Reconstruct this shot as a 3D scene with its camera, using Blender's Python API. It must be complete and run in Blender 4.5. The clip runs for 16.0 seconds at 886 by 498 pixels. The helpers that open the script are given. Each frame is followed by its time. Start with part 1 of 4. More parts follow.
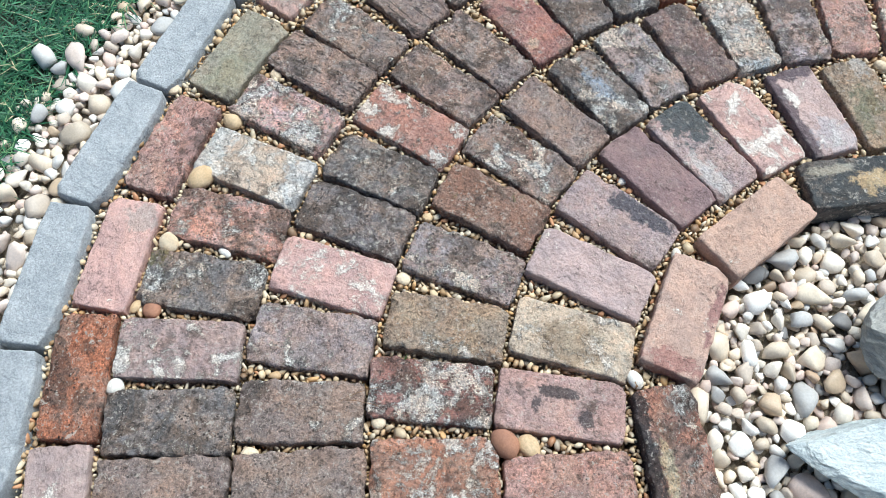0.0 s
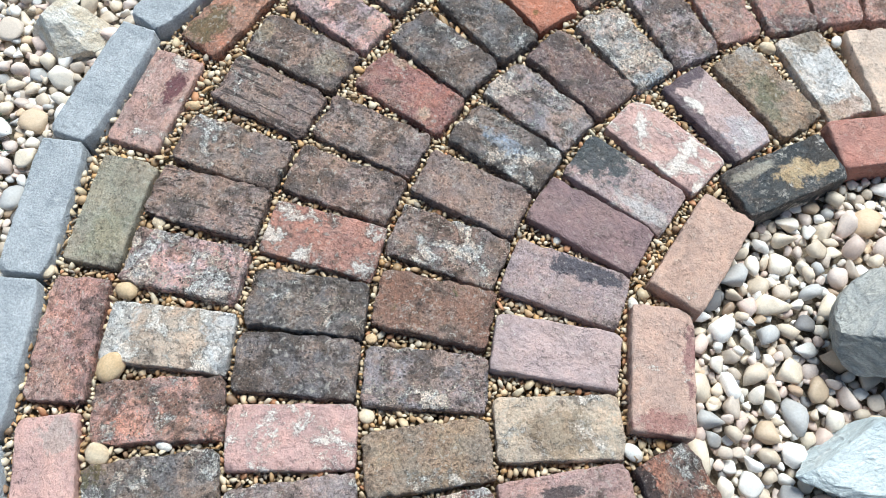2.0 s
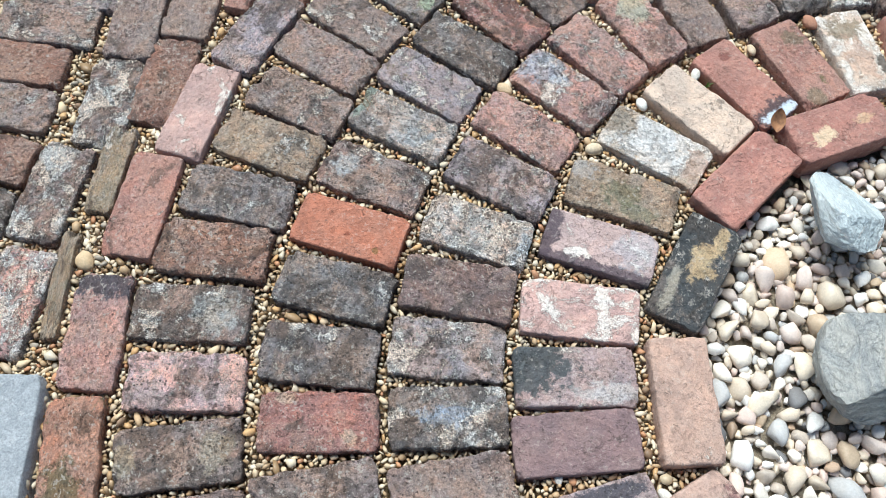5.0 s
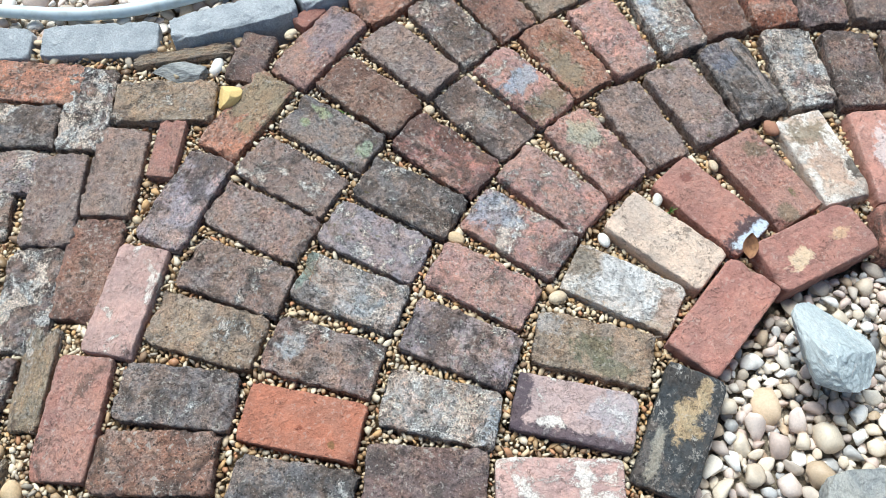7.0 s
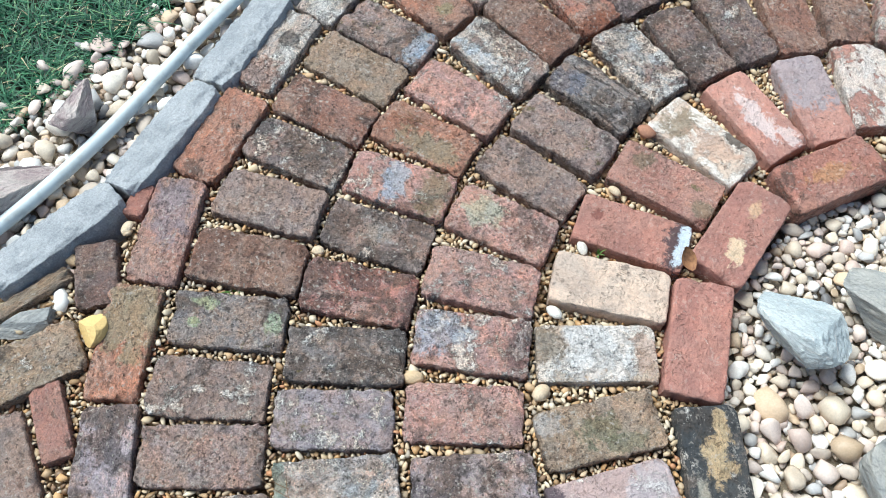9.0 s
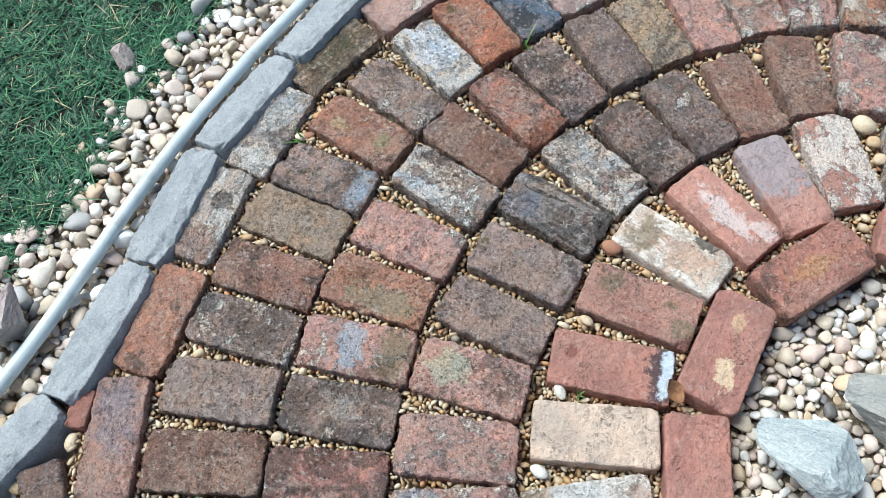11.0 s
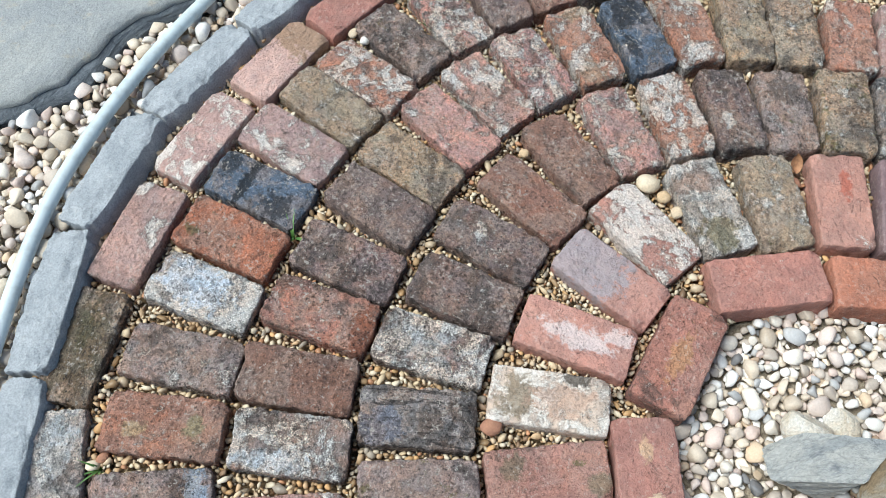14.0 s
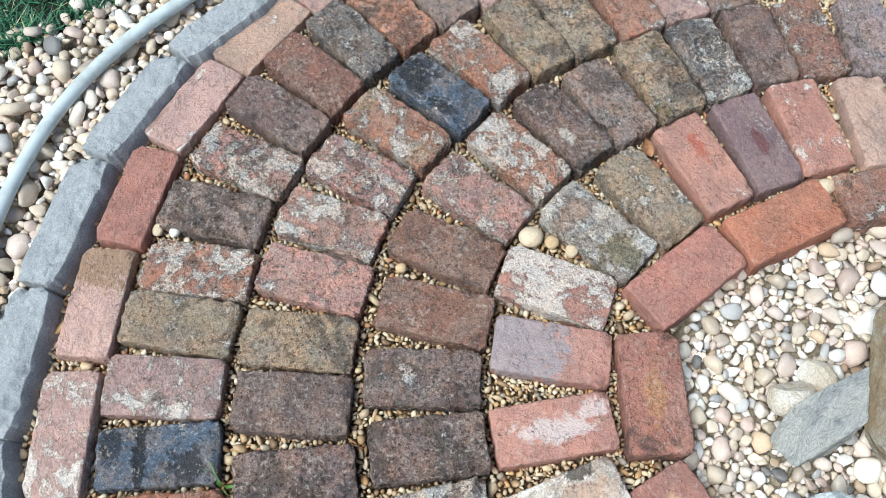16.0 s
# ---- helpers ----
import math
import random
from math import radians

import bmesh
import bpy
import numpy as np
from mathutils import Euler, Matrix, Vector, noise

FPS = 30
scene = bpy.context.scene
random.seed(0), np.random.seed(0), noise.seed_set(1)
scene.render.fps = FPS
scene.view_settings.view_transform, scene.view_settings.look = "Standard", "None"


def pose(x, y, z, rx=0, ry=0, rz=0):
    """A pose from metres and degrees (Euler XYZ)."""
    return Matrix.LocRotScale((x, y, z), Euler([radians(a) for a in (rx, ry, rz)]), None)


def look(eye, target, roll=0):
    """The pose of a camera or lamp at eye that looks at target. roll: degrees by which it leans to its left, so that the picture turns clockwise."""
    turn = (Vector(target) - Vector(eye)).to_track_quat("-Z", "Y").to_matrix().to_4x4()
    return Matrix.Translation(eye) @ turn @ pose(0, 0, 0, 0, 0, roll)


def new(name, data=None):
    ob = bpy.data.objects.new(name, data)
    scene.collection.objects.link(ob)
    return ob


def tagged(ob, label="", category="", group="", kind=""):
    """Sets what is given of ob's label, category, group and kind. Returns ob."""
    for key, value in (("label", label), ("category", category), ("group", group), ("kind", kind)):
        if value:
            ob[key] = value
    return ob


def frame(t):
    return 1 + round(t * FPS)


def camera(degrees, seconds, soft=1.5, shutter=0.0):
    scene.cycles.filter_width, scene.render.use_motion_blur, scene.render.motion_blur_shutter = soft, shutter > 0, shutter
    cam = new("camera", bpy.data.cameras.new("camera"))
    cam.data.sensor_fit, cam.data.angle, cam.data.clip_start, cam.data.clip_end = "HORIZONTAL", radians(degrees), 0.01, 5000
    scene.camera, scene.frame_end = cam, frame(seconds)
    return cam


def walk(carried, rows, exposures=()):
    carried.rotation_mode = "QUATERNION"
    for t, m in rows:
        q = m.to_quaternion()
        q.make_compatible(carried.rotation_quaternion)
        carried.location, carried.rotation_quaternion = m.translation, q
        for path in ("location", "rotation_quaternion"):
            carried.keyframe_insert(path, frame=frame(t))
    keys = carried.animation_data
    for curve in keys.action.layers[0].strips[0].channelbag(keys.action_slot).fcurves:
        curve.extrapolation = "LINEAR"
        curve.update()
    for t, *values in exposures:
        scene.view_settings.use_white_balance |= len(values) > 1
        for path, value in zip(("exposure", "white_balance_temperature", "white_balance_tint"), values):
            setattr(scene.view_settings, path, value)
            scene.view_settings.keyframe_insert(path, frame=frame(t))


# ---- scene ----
cam = camera(56.6, 16.0, soft=0.7)
PATH = [
    (0, (1.228, -1.049, 1.323), (0.41, -0.664, -0.461), 6.0),
    (0.5, (1.144, -1.083, 1.319), (0.383, -0.567, -0.457), 6.5),
    (1, (1.077, -1.108, 1.308), (0.36, -0.475, -0.449), 8.4),
    (1.5, (1.024, -1.076, 1.306), (0.352, -0.43, -0.464), 7.8),
    (2, (0.951, -1.002, 1.322), (0.315, -0.411, -0.48), 6.5),
    (2.5, (0.89, -0.915, 1.347), (0.181, -0.326, -0.428), 4.2),
    (3, (0.844, -0.835, 1.361), (0.116, -0.271, -0.414), -0.5),
    (3.5, (0.787, -0.808, 1.366), (0.111, -0.155, -0.4), -2.1),
    (4, (0.607, -0.764, 1.395), (0.168, -0.011, -0.405), 0.5),
    (4.2, (0.543, -0.755, 1.399), (0.199, 0.027, -0.41), 2.5),
    (6.3, (0.382, -0.444, 1.388), (0.252, 0.369, -0.434), 5.1),
    (6.5, (0.39, -0.419, 1.394), (0.237, 0.428, -0.411), 3.9),
    (7, (0.395, -0.363, 1.399), (0.244, 0.511, -0.394), 1.2),
    (7.5, (0.331, -0.286, 1.397), (0.325, 0.603, -0.395), 2.0),
    (8, (0.21, -0.193, 1.393), (0.399, 0.663, -0.404), 5.9),
    (8.2, (0.174, -0.168, 1.388), (0.425, 0.678, -0.407), 7.0),
    (10.3, (0.292, 0.101, 1.385), (0.548, 0.933, -0.416), -1.0),
    (10.5, (0.315, 0.122, 1.387), (0.571, 0.976, -0.403), -2.3),
    (11, (0.359, 0.164, 1.398), (0.655, 1.04, -0.376), -4.9),
    (11.5, (0.386, 0.239, 1.4), (0.89, 1.018, -0.372), -2.2),
    (12, (0.384, 0.36, 1.425), (1.07, 0.964, -0.354), 0.8),
    (12.5, (0.357, 0.449, 1.423), (1.154, 0.948, -0.342), 3.5),
    (13, (0.333, 0.518, 1.409), (1.195, 0.968, -0.338), 6.4),
    (13.5, (0.389, 0.567, 1.409), (1.207, 1.015, -0.36), 6.6),
    (14, (0.522, 0.622, 1.415), (1.268, 1.107, -0.376), 4.6),
    (14.5, (0.626, 0.658, 1.417), (1.351, 1.152, -0.38), -2.4),
    (15, (0.684, 0.671, 1.425), (1.458, 1.125, -0.363), -6.9),
    (15.5, (0.74, 0.776, 1.425), (1.542, 1.016, -0.392), -2.5),
    (16, (0.766, 0.882, 1.416), (1.625, 0.95, -0.389), 2.2),
]
walk(cam, [(t, look(eye, target, roll)) for t, eye, target, roll in PATH], exposures=[(0.0, 0.74, 6100, 1), (8.0, 0.74, 6100, 1), (12.5, 0.57, 6100, 1), (16.0, 0.57, 6100, 1)])

# ---- light ----
world = bpy.data.worlds.new("sky")
scene.world = world
world.use_nodes = True
wn = world.node_tree.nodes
sky = wn.new("ShaderNodeTexSky")
sky.sky_type, sky.sun_disc = "NISHITA", False
SUN_HIGH, SUN_TURN = radians(59), radians(325)
sky.sun_elevation, sky.sun_rotation = SUN_HIGH, SUN_TURN
sky.air_density, sky.dust_density, sky.ozone_density = 1.0, 1.5, 1.0
wn["Background"].inputs["Strength"].default_value = 0.07
world.node_tree.links.new(sky.outputs["Color"], wn["Background"].inputs["Color"])
sun = new("sun", bpy.data.lights.new("sun", "SUN"))
sun.data.energy, sun.data.angle, sun.data.color = 3.15, radians(34), (1.0, 0.985, 0.97)
sun.matrix_world = look((math.sin(SUN_TURN) * math.cos(SUN_HIGH) * 20, math.cos(SUN_TURN) * math.cos(SUN_HIGH) * 20, math.sin(SUN_HIGH) * 20), (0, 0, 0))

# ---- materials ----


def lin(r, g, b):
    """Linear colour from 0 to 255 values."""
    return tuple(((c / 255 + 0.055) / 1.055) ** 2.4 if c > 10 else c / 255 / 12.92 for c in (r, g, b)) + (1.0,)


class Nodes:
    """A node material under construction."""

    def __init__(self, name):
        self.mat = bpy.data.materials.new(name)
        self.mat.use_nodes = True
        self.tree = self.mat.node_tree
        self.out = self.tree.nodes["Principled BSDF"]

    def add(self, kind, **values):
        n = self.tree.nodes.new(kind)
        for k, v in values.items():
            setattr(n, k, v)
        return n

    def link(self, a, b):
        self.tree.links.new(a, b)

    def put(self, socket, v):
        if isinstance(v, bpy.types.NodeSocket):
            self.link(v, socket)
        else:
            socket.default_value = v

    def math(self, op, a, b=0.0, clamp=False):
        n = self.add("ShaderNodeMath", operation=op, use_clamp=clamp)
        self.put(n.inputs[0], a), self.put(n.inputs[1], b)
        return n.outputs[0]

    def noise(self, where, scale, detail=4.0, rough=0.6, bend=0.0):
        n = self.add("ShaderNodeTexNoise")
        self.link(where, n.inputs["Vector"])
        n.inputs["Scale"].default_value, n.inputs["Detail"].default_value = scale, detail
        n.inputs["Roughness"].default_value, n.inputs["Distortion"].default_value = rough, bend
        return n.outputs["Fac"]

    def spots(self, where, scale, feature="F1"):
        n = self.add("ShaderNodeTexVoronoi", feature=feature)
        self.link(where, n.inputs["Vector"])
        n.inputs["Scale"].default_value = scale
        return n.outputs["Distance"]

    def step(self, v, low, high, a=0.0, b=1.0):
        n = self.add("ShaderNodeMapRange", interpolation_type="SMOOTHSTEP")
        for s, x in zip(n.inputs, (v, low, high, a, b)):
            self.put(s, x)
        return n.outputs[0]

    def mix(self, f, a, b, blend="MIX"):
        n = self.add("ShaderNodeMix", data_type="RGBA", blend_type=blend)
        self.put(n.inputs[0], f), self.put(n.inputs[6], a), self.put(n.inputs[7], b)
        return n.outputs[2]

    def ramp(self, f, colours):
        n = self.add("ShaderNodeValToRGB")
        n.color_ramp.interpolation = "CONSTANT"
        e = n.color_ramp.elements
        e[0].position, e[0].color = 0, colours[0][1]
        e[1].position, e[1].color = colours[1]
        for p, c in colours[2:]:
            e.new(p).color = c
        self.link(f, n.inputs[0])
        return n.outputs[0]

    def bump(self, height, strength, distance, under=None):
        n = self.add("ShaderNodeBump")
        self.link(height, n.inputs["Height"])
        n.inputs["Strength"].default_value, n.inputs["Distance"].default_value = strength, distance
        if under:
            self.link(under, n.inputs["Normal"])
        return n.outputs[0]

    def place(self, own=True):
        """Object coordinates, shifted for each object."""
        c = self.add("ShaderNodeTexCoord").outputs["Object"]
        if not own:
            return c
        o = self.add("ShaderNodeObjectInfo").outputs["Random"]
        v = self.add("ShaderNodeCombineXYZ")
        for k, m in enumerate((37.0, 91.0, 53.0)):
            self.link(self.math("MULTIPLY", o, m), v.inputs[k])
        s = self.add("ShaderNodeVectorMath", operation="ADD")
        self.link(c, s.inputs[0]), self.link(v.outputs[0], s.inputs[1])
        return s.outputs[0]

    def done(self, colour, rough, normal=None):
        self.put(self.out.inputs["Base Color"], colour)
        self.put(self.out.inputs["Roughness"], rough)
        if normal:
            self.link(normal, self.out.inputs["Normal"])
        return self.mat


def brick_material():
    """Old clay brick. The object's colour is its clay, its alpha the lime; its own properties give soot, moss, age,
    wire-cut grooves and up to three stains, remains or other marks (place: x, y, half length, half width; paint:
    colour, strength)."""
    n = Nodes("old brick")
    at = n.place()
    info = n.add("ShaderNodeObjectInfo")
    tint, lime, chance = info.outputs["Color"], info.outputs["Alpha"], info.outputs["Random"]
    own = n.add("ShaderNodeTexCoord").outputs["Object"]
    xyz = n.add("ShaderNodeSeparateXYZ")
    n.link(own, xyz.inputs[0])

    def prop(name):
        return n.add("ShaderNodeAttribute", attribute_type="OBJECT", attribute_name=name).outputs

    soot, moss, age, grooved = (prop(k)["Fac"] for k in ("soot", "moss", "age", "grooves"))
    coarse, middle, fine = n.noise(at, 60, 6, 0.7, 0.2), n.noise(at, 150, 5, 0.72), n.noise(at, 380, 3, 0.7)

    def ragged(scale, bend):
        """Cloudy patches with grainy edges."""
        big = n.math("ADD", n.math("MULTIPLY", n.noise(at, scale, 5, 0.62, bend), 0.56), n.math("MULTIPLY", coarse, 0.22))
        return n.math("ADD", big, n.math("MULTIPLY", n.math("ADD", middle, fine), 0.11))

    def cover(field, level, low, reach, soft):
        edge = n.math("SUBTRACT", low, n.math("MULTIPLY", level, reach))
        return n.step(field, edge, n.math("ADD", edge, soft))

    # fired clay in clouds, worn to fresher clay in places
    clouds = n.noise(at, 13, 5, 0.6, 0.6)
    c = n.mix(n.step(clouds, 0.34, 0.66), n.mix(1.0, tint, (0.84, 0.85, 0.87, 1), "MULTIPLY"), n.mix(1.0, tint, (1.14, 1.12, 1.10, 1), "MULTIPLY"))
    fresh = n.math("MULTIPLY", n.step(ragged(26, 0.4), 0.52, 0.55), n.math("MULTIPLY", age, 0.5))
    c = n.mix(fresh, c, n.mix(1.0, c, (1.16, 1.0, 0.92, 1), "MULTIPLY"))
    film = n.math("MULTIPLY", n.step(ragged(11, 0.5), 0.49, 0.53), n.math("MULTIPLY", age, 0.5))
    c = n.mix(film, c, lin(180, 158, 142))
    black = cover(ragged(15, 0.7), soot, 0.595, 0.165, 0.035)
    c = n.mix(n.math("MULTIPLY", black, 0.62), c, lin(80, 72, 66))
    green = cover(ragged(20, 0.3), moss, 0.62, 0.16, 0.04)
    c = n.mix(n.math("MULTIPLY", green, 0.8), c, lin(110, 103, 66))
    white = cover(ragged(17, 0.6), lime, 0.598, 0.185, 0.055)
    c = n.mix(n.math("MULTIPLY", white, n.step(fine, 0.3, 0.62, 0.5, 0.95)), c, lin(232, 223, 212))
    # stains, remains and other marks with a shape of their own
    torn = n.math("ADD", n.math("MULTIPLY", n.math("SUBTRACT", n.noise(at, 34, 6, 0.72, 0.4), 0.5), 3.2), n.math("MULTIPLY", n.math("SUBTRACT", middle, 0.5), 0.7))
    for k in ("a", "b", "c"):
        place, paint = prop("place_" + k), prop("paint_" + k)
        p = n.add("ShaderNodeSeparateXYZ")
        n.link(place["Vector"], p.inputs[0])
        dx = n.math("DIVIDE", n.math("SUBTRACT", xyz.outputs[0], p.outputs[0]), p.outputs[2])
        dy = n.math("DIVIDE", n.math("SUBTRACT", xyz.outputs[1], p.outputs[1]), place["Alpha"])
        far = n.math("SQRT", n.math("ADD", n.math("MULTIPLY", dx, dx), n.math("MULTIPLY", dy, dy)))
        on = n.step(n.math("ADD", far, torn), 0.72, 1.15, 1.0, 0.0)
        c = n.mix(n.math("MULTIPLY", on, paint["Alpha"]), c, paint["Color"])
    # wire-cut grooves along the brick, their shade put into the colour
    stretch = n.add("ShaderNodeVectorMath", operation="MULTIPLY")
    n.link(at, stretch.inputs[0])
    stretch.inputs[1].default_value = (0.10, 1.0, 1.0)
    lines = n.noise(stretch.outputs[0], 105, 4, 0.6, 0.25)
    groove = n.math("MULTIPLY", n.step(lines, 0.38, 0.45, 1.0, 0.0), grooved)
    c = n.mix(n.math("MULTIPLY", groove, 0.7), c, lin(58, 50, 46))
    # grains, flecks, pits and cracks, the last two with shade put into the colour
    grit = n.math("ADD", n.math("MULTIPLY", age, 0.9), 0.06)
    c = n.mix(grit, c, n.mix(1.0, c, n.mix(n.step(middle, 0.36, 0.64), (0.72, 0.71, 0.71, 1), (1.26, 1.26, 1.26, 1)), "MULTIPLY"))
    c = n.mix(grit, c, n.mix(1.0, c, n.mix(n.step(fine, 0.34, 0.66), (0.7, 0.69, 0.69, 1), (1.3, 1.3, 1.3, 1)), "MULTIPLY"))
    hues = n.step(n.noise(at, 24, 5, 0.66, 0.5), 0.4, 0.6)
    c = n.mix(n.math("MULTIPLY", age, 0.9), c, n.mix(1.0, c, n.mix(hues, (0.94, 1.0, 1.07, 1), (1.1, 0.98, 0.9, 1)), "MULTIPLY"))
    crowd = n.step(n.noise(at, 19, 4, 0.6, 0.4), 0.42, 0.62)
    flakes = n.noise(at, 115, 3, 0.62, 0.35)
    pock = n.math("MULTIPLY", n.step(n.math("ADD", flakes, n.math("MULTIPLY", crowd, 0.06)), 0.605, 0.64), grit)
    c = n.mix(n.math("MULTIPLY", pock, 0.85), c, n.mix(1.0, c, (0.36, 0.34, 0.33, 1), "MULTIPLY"))
    scale_white = n.math("MULTIPLY", n.step(n.math("SUBTRACT", flakes, n.math("MULTIPLY", crowd, 0.05)), 0.335, 0.37, 1.0, 0.0), grit)
    c = n.mix(n.math("MULTIPLY", scale_white, 0.75), c, lin(206, 196, 184))
    sand = n.math("MULTIPLY", n.step(n.spots(at, 230), 0.14, 0.2, 1.0, 0.0), n.step(n.noise(at, 45, 3), 0.46, 0.56))
    c = n.mix(n.math("MULTIPLY", sand, n.math("MULTIPLY", grit, 0.65)), c, lin(220, 212, 202))
    hole = n.math("MULTIPLY", n.step(n.spots(at, 120), 0.2, 0.27, 1.0, 0.0), n.step(n.noise(at, 36, 3), 0.5, 0.58))
    hole = n.math("MULTIPLY", hole, grit)
    c = n.mix(n.math("MULTIPLY", hole, 0.8), c, lin(44, 37, 33))
    crack = n.math("ABSOLUTE", n.math("SUBTRACT", n.noise(at, 22, 4, 0.62, 1.1), 0.5))
    crack = n.math("MULTIPLY", n.step(crack, 0.002, 0.008, 1.0, 0.0), n.step(n.noise(at, 15, 2), 0.53, 0.58))
    c = n.mix(n.math("MULTIPLY", crack, n.math("ADD", 0.3, n.math("MULTIPLY", age, 0.5))), c, lin(48, 41, 37))
    h = n.math("ADD", n.noise(at, 30, 8, 0.72), n.math("MULTIPLY", coarse, 0.8))
    h = n.math("SUBTRACT", n.math("ADD", h, n.math("MULTIPLY", white, 0.10)), n.math("MULTIPLY", n.math("ADD", n.math("ADD", crack, pock), n.math("ADD", hole, groove)), 0.35))
    h = n.math("MULTIPLY", h, n.math("ADD", 0.2, n.math("MULTIPLY", age, 0.9)))
    g = n.math("MULTIPLY", n.math("ADD", middle, n.math("MULTIPLY", fine, 0.5)), grit)
    return n.done(c, n.step(middle, 0.3, 0.7, 0.72, 0.95), n.bump(g, 0.9, 0.006, n.bump(h, 1.0, 0.017)))


def stone_material(name, colours, scale, bands, rough, bump, grain=0.35):
    """Mottled or banded rock in a few colours."""
    n = Nodes(name)
    at = n.place()
    if bands > 0.5:
        beds = n.add("ShaderNodeVectorMath", operation="MULTIPLY")
        n.link(at, beds.inputs[0])
        beds.inputs[1].default_value = (0.45, 0.9, 2.2)
        at = beds.outputs[0]
    a = n.noise(at, scale, 7, 0.65, bands)
    b = n.noise(at, scale * 2.7, 7, 0.7, bands * 0.5)
    c = n.mix(n.step(a, 0.38, 0.62), colours[0], colours[1])
    c = n.mix(n.step(b, 0.55, 0.7), c, colours[2])
    veins = n.math("ABSOLUTE", n.math("SUBTRACT", n.noise(at, scale * 1.3, 6, 0.6, bands + 0.5), 0.5))
    c = n.mix(n.step(veins, 0.0, 0.03, 0.28, 0.0), c, colours[3])
    fine = n.noise(at, 260, 5, 0.75)
    c = n.mix(grain, c, n.mix(n.step(fine, 0.35, 0.65), (0.62, 0.62, 0.62, 1), (1.34, 1.34, 1.34, 1)), "MULTIPLY")
    fleck = n.math("MULTIPLY", n.step(n.spots(at, 210), 0.1, 0.17, 1.0, 0.0), n.step(n.noise(at, 45, 3), 0.48, 0.6))
    c = n.mix(n.math("MULTIPLY", fleck, grain * 0.7), c, lin(222, 220, 216))
    h = n.math("ADD", a, n.math("MULTIPLY", b, 0.6))
    return n.done(c, rough, n.bump(fine, 0.7, 0.004, n.bump(h, 1.0, bump * 1.3)))


def pebble_material(name, colours, rough, speck):
    """Rounded pebbles, each of its own colour."""
    n = Nodes(name)
    at = n.place(False)
    one = n.add("ShaderNodeNewGeometry").outputs["Random Per Island"]
    c = n.ramp(one, colours)
    other = n.math("FRACT", n.math("MULTIPLY", one, 37.7))
    c = n.mix(1.0, c, n.mix(other, (0.8, 0.8, 0.8, 1), (1.12, 1.12, 1.12, 1)), "MULTIPLY")
    stain = n.step(n.noise(at, 70, 5, 0.65, 0.4), 0.42, 0.7)
    c = n.mix(n.math("MULTIPLY", stain, 0.35), c, n.mix(1.0, c, (0.96, 0.89, 0.79, 1), "MULTIPLY"))
    fine = n.noise(at, speck, 4, 0.7)
    c = n.mix(0.55, c, n.mix(fine, (0.5, 0.5, 0.5, 1), (1.45, 1.45, 1.45, 1)), "MULTIPLY")
    return n.done(c, n.step(other, 0, 1, rough - 0.12, rough + 0.15), n.bump(fine, 0.3, 0.0012))


BRICK = brick_material()
CREAMS = [(0.0, lin(224, 209, 188)), (0.13, lin(230, 220, 206)), (0.27, lin(208, 192, 172)), (0.41, lin(216, 199, 188)), (0.53, lin(196, 182, 168)),
          (0.63, lin(236, 232, 226)), (0.77, lin(206, 182, 154)), (0.82, lin(180, 178, 176)), (0.89, lin(212, 190, 178)), (0.97, lin(172, 148, 126)), (0.988, lin(124, 122, 122))]
PEBBLE = pebble_material("river pebble", CREAMS, 0.6, 240)
AMBERS = [(0.0, lin(210, 188, 154)), (0.18, lin(220, 205, 178)), (0.32, lin(190, 160, 124)), (0.46, lin(202, 180, 150)), (0.60, lin(164, 134, 98)),
          (0.70, lin(222, 208, 184)), (0.78, lin(200, 160, 112)), (0.85, lin(164, 152, 136)), (0.90, lin(188, 138, 102)), (0.95, lin(136, 110, 86))]
PEA = pebble_material("pea gravel", AMBERS, 0.55, 420)
SLATE = stone_material("grey edging block", (lin(178, 181, 184), lin(162, 166, 170), lin(190, 191, 191), lin(140, 144, 149)), 16, 0.4, 0.92, 0.008, 0.5)
BLUISH = stone_material("bluish quartz rock", (lin(222, 229, 228), lin(203, 213, 215), lin(236, 234, 228), lin(160, 166, 168)), 13, 0.8, 0.7, 0.016)
GREYROCK = stone_material("grey banded rock", (lin(168, 169, 167), lin(194, 191, 183), lin(144, 146, 147), lin(104, 105, 106)), 16, 0.9, 0.8, 0.014)
RUSTROCK = stone_material("rusty quartz rock", (lin(232, 226, 216), lin(222, 206, 182), lin(238, 235, 229), lin(186, 158, 126)), 12, 0.45, 0.75, 0.014)
BROWNROCK = stone_material("brown and pale rock", (lin(142, 122, 94), lin(172, 170, 160), lin(112, 98, 80), lin(76, 70, 60)), 11, 1.2, 0.8, 0.014)
PURPLEROCK = stone_material("purplish rock", (lin(180, 160, 158), lin(208, 196, 188), lin(150, 130, 130), lin(222, 214, 208)), 16, 1.0, 0.8, 0.012)
FLAG = stone_material("brown grey flagstone", (lin(172, 172, 168), lin(156, 158, 158), lin(178, 170, 156), lin(144, 147, 148)), 6, 0.3, 0.85, 0.01, 0.5)


def soil_material(name, dark, light, scale):
    n = Nodes(name)
    at = n.place(False)
    a = n.noise(at, scale, 8, 0.7)
    c = n.mix(n.step(a, 0.35, 0.65), dark, light)
    c = n.mix(0.6, c, n.mix(n.noise(at, scale * 9, 4, 0.7), (0.4, 0.4, 0.4, 1), (1.5, 1.5, 1.5, 1)), "MULTIPLY")
    return n.done(c, 0.95, n.bump(a, 0.8, 0.01))


